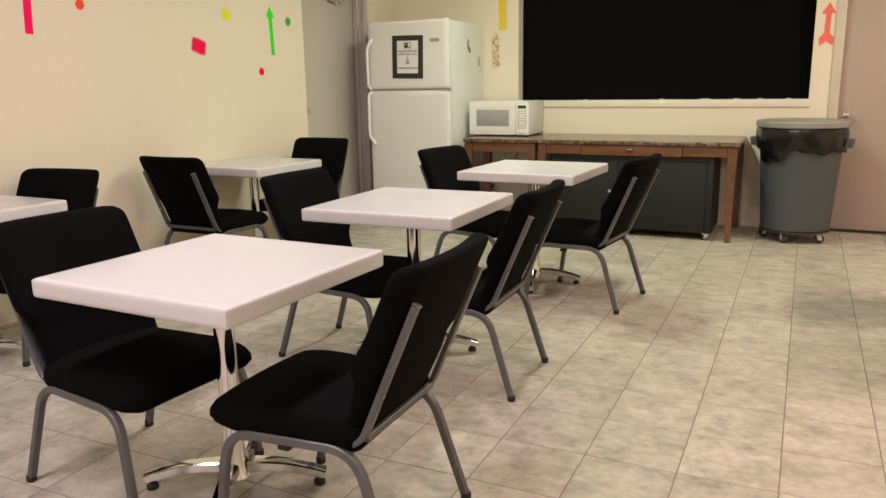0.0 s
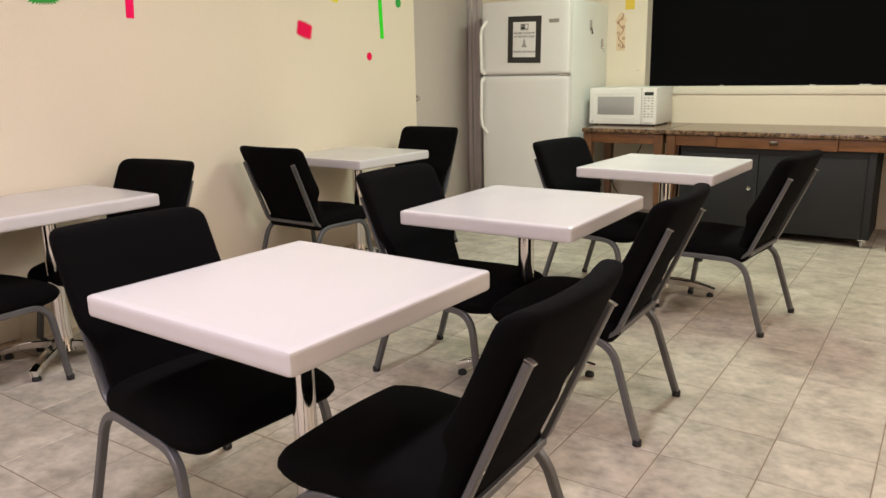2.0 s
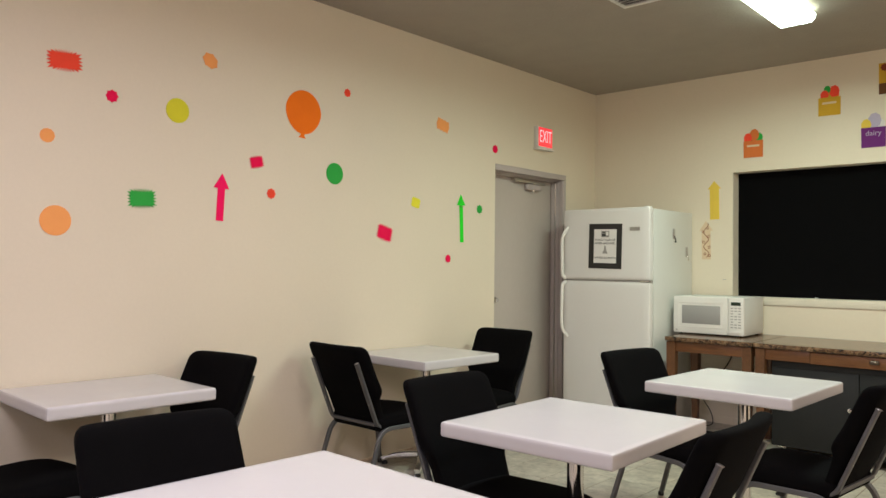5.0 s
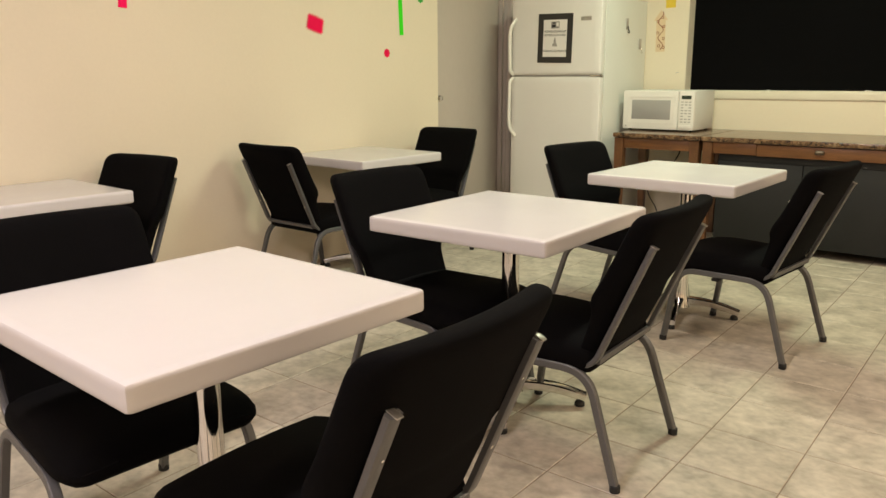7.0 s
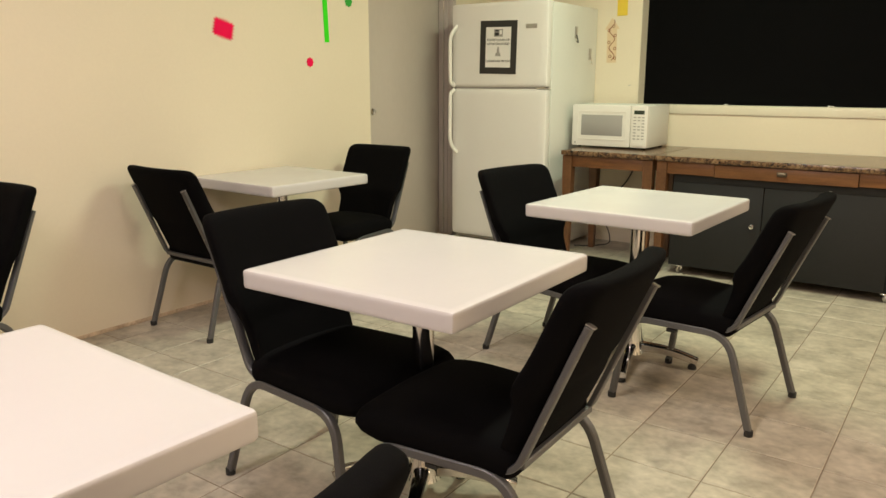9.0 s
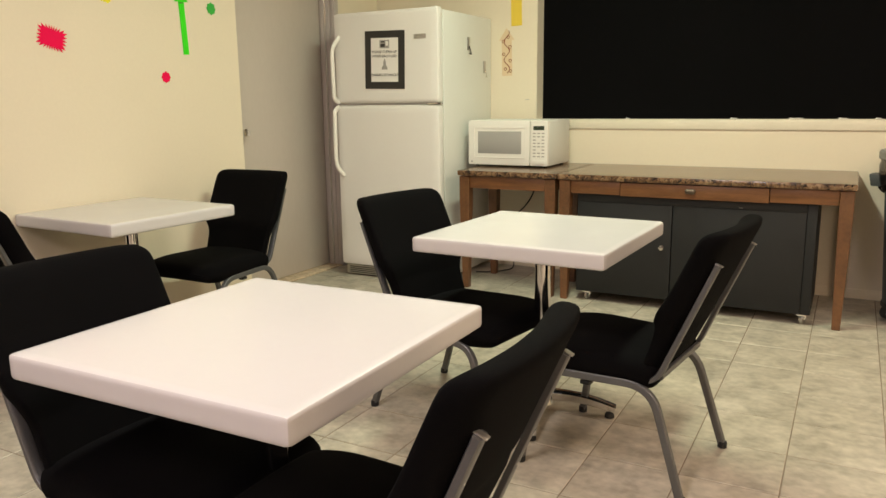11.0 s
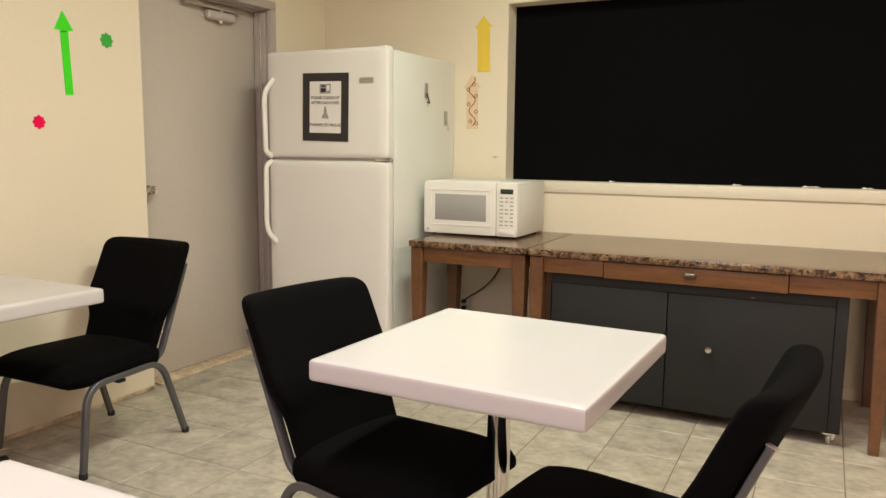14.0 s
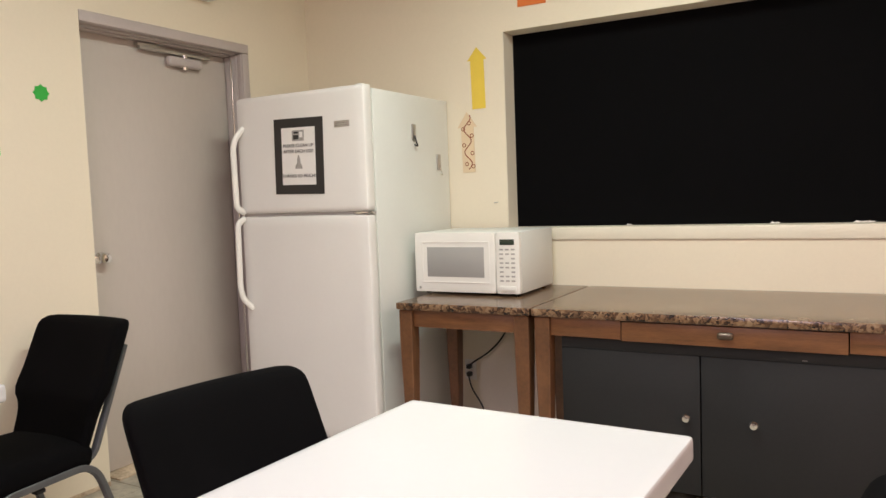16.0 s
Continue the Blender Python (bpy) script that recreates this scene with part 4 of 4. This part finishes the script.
sticker(balloon(0.137, 0.138), M_ORANGE, W(3.127, 2.280, spin=-3), "large orange card balloon on the wall")
sticker(star(0.029, 8), M_RED, W(3.484, 2.466), "small red card star on the wall")
sticker(toothed(0.135, 0.085, 3, 2), M_PEACH, W(4.432, 2.388, spin=-12), "peach card tag on the wall")
sticker(star(0.036, 8), M_CRIM, W(5.075, 2.286), "small crimson card star on the wall")
sticker(star(0.035, 12, 0.95), M_PEACH, W(1.614, 1.932), "small peach round card on the wall")
sticker(toothed(0.088, 0.062, 6, 5), M_CRIM, W(2.787, 1.931, spin=14), "crimson saw-edged card rectangle on the wall")
sticker(toothed(0.140, 0.084, 9, 5), M_GREEN, W(2.088, 1.664, spin=3), "green saw-edged card rectangle on the wall")
sticker(arrow(0.270, 0.046, 0.100, 0.085), M_PINK, W(2.552, 1.706, spin=-3), "hot pink card arrow pointing up")
sticker(star(0.033, 8), M_RED, W(2.892, 1.752), "small red card star on the wall")
sticker(star(0.071, 22, 0.97), M_GREEN, W(3.384, 1.920), "green round card on the wall")
sticker(disc(0.073), M_PEACH, W(1.659, 1.528), "large peach round card on the wall")
sticker(toothed(0.085, 0.070, 4, 3), M_YEL, W(4.147, 1.783, spin=-12), "lemon yellow card tag on the wall")
sticker(arrow(0.372, 0.040, 0.098, 0.085), M_NEON, W(4.657, 1.696, spin=2.5), "neon green card arrow pointing up")
tagged(part("staple", box((-0.012, -0.002, 0.0), (0.012, 0.002, 0.004), 0.001), M_PULL, m=W(4.650, 1.790, 0.0038, 4)), "dark metal staple pinning a green card arrow", "staple")
sticker(star(0.037, 8), M_GREEN, W(4.879, 1.780), "small green card star on the wall")
sticker(toothed(0.135, 0.092, 8, 5), M_CRIM, W(3.839, 1.551, spin=-14), "crimson saw-edged card rectangle on the wall")
sticker(star(0.032, 8), M_CRIM, W(4.505, 1.382), "small crimson card star on the wall")
sticker(star(0.072, 20, 0.88), M_RED, W(1.140, 1.877), "red saw-edged round card on the wall")
sticker(star(0.030, 10, 0.9), M_GREEN, W(0.745, 1.615), "small green card star on the wall")
sticker(toothed(0.092, 0.066, 6, 4), M_CRIM, W(1.131, 1.508, spin=-24), "crimson saw-edged card rectangle on the wall")

sticker(arrow(0.335, 0.082, 0.118, 0.070), M_GOLD, on_north(-2.396, 1.921, spin=1), "yellow card arrow pointing up", group="north wall cutouts")
ar = thing("wall_sticker", "beige card arrow with a winding brown line and rings", "sticker", on_north(-2.469, 1.574, spin=1), "north wall cutouts")
part("card", plate(arrow(0.335, 0.078, 0.120, 0.085), 0.0022), M_BEIGE, ar, smooth=0)
part("winding_line", tube([(0.022 * math.sin(i * 0.62), -0.150 + i * 0.0125, 0.0026) for i in range(25)], 0.0032, 0.0012, 6), M_RUST, ar)
for x, z in ((-0.026, 0.075), (0.026, 0.035), (-0.024, -0.015), (0.026, -0.062), (-0.012, -0.120), (0.028, -0.135), (0.012, 0.105)):
    part("ring", tube([(x + 0.010 * math.cos(a * math.pi / 6), z + 0.010 * math.sin(a * math.pi / 6), 0.0026) for a in range(13)], 0.0025, 0.001, 6), M_RUST, ar)
sticker([(x * 0.82, y * 0.86) for x, y in ((-0.062, -0.195), (-0.012, -0.165), (0.0, -0.150), (0.012, -0.165), (0.062, -0.195), (0.066, -0.125), (0.026, -0.080), (0.024, 0.095), (0.066, 0.095), (0.0, 0.195), (-0.066, 0.095), (-0.024, 0.095), (-0.026, -0.080), (-0.066, -0.125))], M_CORAL, on_north(0.386, 1.684, spin=-1), "coral card arrow pointing up", group="north wall cutouts")


def food_bag(x, z, w, h, m_bag, tops, label, word=""):
    ob = thing("food_poster", label, "poster", on_north(x, z), "food posters")
    part("bag", plate([(-w / 2, -h / 2), (w / 2, -h / 2), (w / 2 * 1.02, h * 0.10), (-w / 2 * 1.02, h * 0.10)], 0.0040), m_bag, ob, smooth=0)
    for k, (px, pz, r, mm) in enumerate(tops):
        part("food", plate([(px * w + r * w * a, pz * h + r * h * 0.85 * b) for a, b in star(1, 9, 0.92)], 0.0030 - 0.0005 * k), mm, ob, smooth=0)
    if word:
        lettering("words", word, 0.055, M_LILAC, ob, pose(0, -0.02, 0.0050))
    else:
        part("print_bar", plate([(-w * 0.32, -h * 0.12), (w * 0.32, -h * 0.12), (w * 0.32, -h * 0.05), (-w * 0.32, -h * 0.05)], 0.0046), M_BEIGE, ob, smooth=0)


food_bag(-2.066, 2.383, 0.158, 0.235, M_BAGOR, ((-0.28, 0.2, 0.22, M_RED), (0.05, 0.3, 0.26, M_BAGOR), (0.30, 0.2, 0.20, M_GREEN), (-0.05, 0.14, 0.16, M_RUST)), "orange paper bag poster with fruit above the opening")
food_bag(-1.476, 2.666, 0.160, 0.240, M_OCHRE, ((-0.22, 0.18, 0.20, M_RED), (-0.10, 0.36, 0.16, M_GREEN), (0.22, 0.28, 0.24, M_RED), (0.05, 0.2, 0.18, M_OCHRE), (0.30, 0.16, 0.14, M_ORANGE)), "yellow paper bag poster with vegetables near the ceiling")
food_bag(-1.167, 2.392, 0.165, 0.255, M_PURPLE, ((-0.3, 0.18, 0.22, M_GOLD), (0.05, 0.3, 0.28, M_LILAC), (0.32, 0.18, 0.17, M_PAPER), (-0.05, 0.16, 0.16, M_PAPER)), "purple paper bag poster with dairy foods", "dairy")
ban = thing("banner", "long yellow and brown printed food banner near the ceiling", "banner", on_north(-0.62, 2.780), "food posters")
part("sheet", plate([(-0.51, -0.035), (0.51, -0.035), (0.51, 0.118), (-0.51, 0.118)], 0.0024), M_OCHRE, ban, smooth=0)
part("lower_band", plate([(-0.51, -0.118), (0.51, -0.118), (0.51, -0.036), (-0.51, -0.036)], 0.0024), M_BROWNC, ban, smooth=0)
for i in range(5):
    x = -0.42 + i * 0.07
    part("print_bar", plate([(x, 0.0), (x + 0.035, 0.0), (x + 0.03, 0.075), (x + 0.006, 0.080)], 0.0030), M_BEIGE, ban, smooth=0)
part("red_mark", plate([(x * 0.03 - 0.47, y * 0.03 + 0.085) for x, y in star(1, 8)], 0.0030), M_RUST, ban, smooth=0)

ex = thing("exit_sign", "lit red exit sign in a white housing above the door", "exit sign", on_west(5.733, 2.460))
part("housing", box((-0.114, -0.095, 0.0), (0.114, 0.095, 0.045), 0.006), M_PLASTIC, ex)
part("lit_face", box((-0.104, -0.080, 0.0445), (0.104, 0.086, 0.0475), 0.002), M_EXIT, ex, "glowing red face")
lettering("words", "EXIT", 0.155, M_EXITL, ex, pose(0, 0.003, 0.0482) @ Matrix.Diagonal((0.56, 1, 1, 1)), 1.05)
part("lower_lip", box((-0.122, -0.108, 0.0), (0.122, -0.0955, 0.06), 0.003), M_PLASTIC, ex)

tagged(part("wall_nail", tube([(0, 0, 0), (0.028, 0.002, 0.004)], 0.0022), M_DIM, m=on_north(-2.32, 1.234, 0.003)), "thin scratch-like metal pin stuck in the wall", "pin")


# ---- floor ----
floor = tagged(part("floor", box((WALL_X - T, SOUTH_Y - T, -0.12), (EAST_X + T, WALL_Y + T, -0.0022)), M_GROUT, smooth=0), "grey-beige mottled ceramic tile floor with dark joints", "floor", kind="structure")
PITCH, TX, TY, J = 0.3095, -0.008, 2.030, 0.0021


def tile_mesh():
    bm = box((-PITCH / 2 + J, -PITCH / 2 + J, -0.008), (PITCH / 2 - J, PITCH / 2 - J, 0.0))
    top = [e for e in bm.edges if all(v.co.z > -0.001 for v in e.verts)]
    bmesh.ops.bevel(bm, geom=top, offset=0.0022, segments=1, affect="EDGES")
    return finish("tile", bm, M_TILE, 0)


tile_me = tile_mesh()
rest_v, rest_f = [], []
src_v = [v.co.copy() for v in tile_me.vertices]
src_f = [tuple(p.vertices) for p in tile_me.polygons]
count = 0
for i in range(-13, 12):
    for j in range(-18, 16):
        cx, cy = TX + (i + 0.5) * PITCH, TY + (j + 0.5) * PITCH
        x0, x1 = max(cx - PITCH / 2, WALL_X - 0.11), min(cx + PITCH / 2, EAST_X)
        y0, y1 = max(cy - PITCH / 2, SOUTH_Y), min(cy + PITCH / 2, WALL_Y)
        if x1 - x0 < 0.02 or y1 - y0 < 0.02:
            continue
        whole = x1 - x0 > PITCH - 1e-6 and y1 - y0 > PITCH - 1e-6
        if whole and -3.4 < cx < 1.25 and 0.6 < cy < 6.6 and count < 296:
            ob = new("tile", tile_me)
            ob.parent = floor
            ob.location = (cx, cy, 0)
            count += 1
        else:
            k = len(rest_v)
            mx, my, sx, sy = (x0 + x1) / 2, (y0 + y1) / 2, (x1 - x0) / PITCH, (y1 - y0) / PITCH
            rest_v += [(mx + v.x * sx, my + v.y * sy, v.z) for v in src_v]
            rest_f += [tuple(q + k for q in f) for f in src_f]
me = bpy.data.meshes.new("outer_tiles")
me.from_pydata(rest_v, [], rest_f)
me.materials.append(M_TILE)
ob = new("outer_tiles", me)
ob.parent = floor
tagged(ob, kind="stuff")
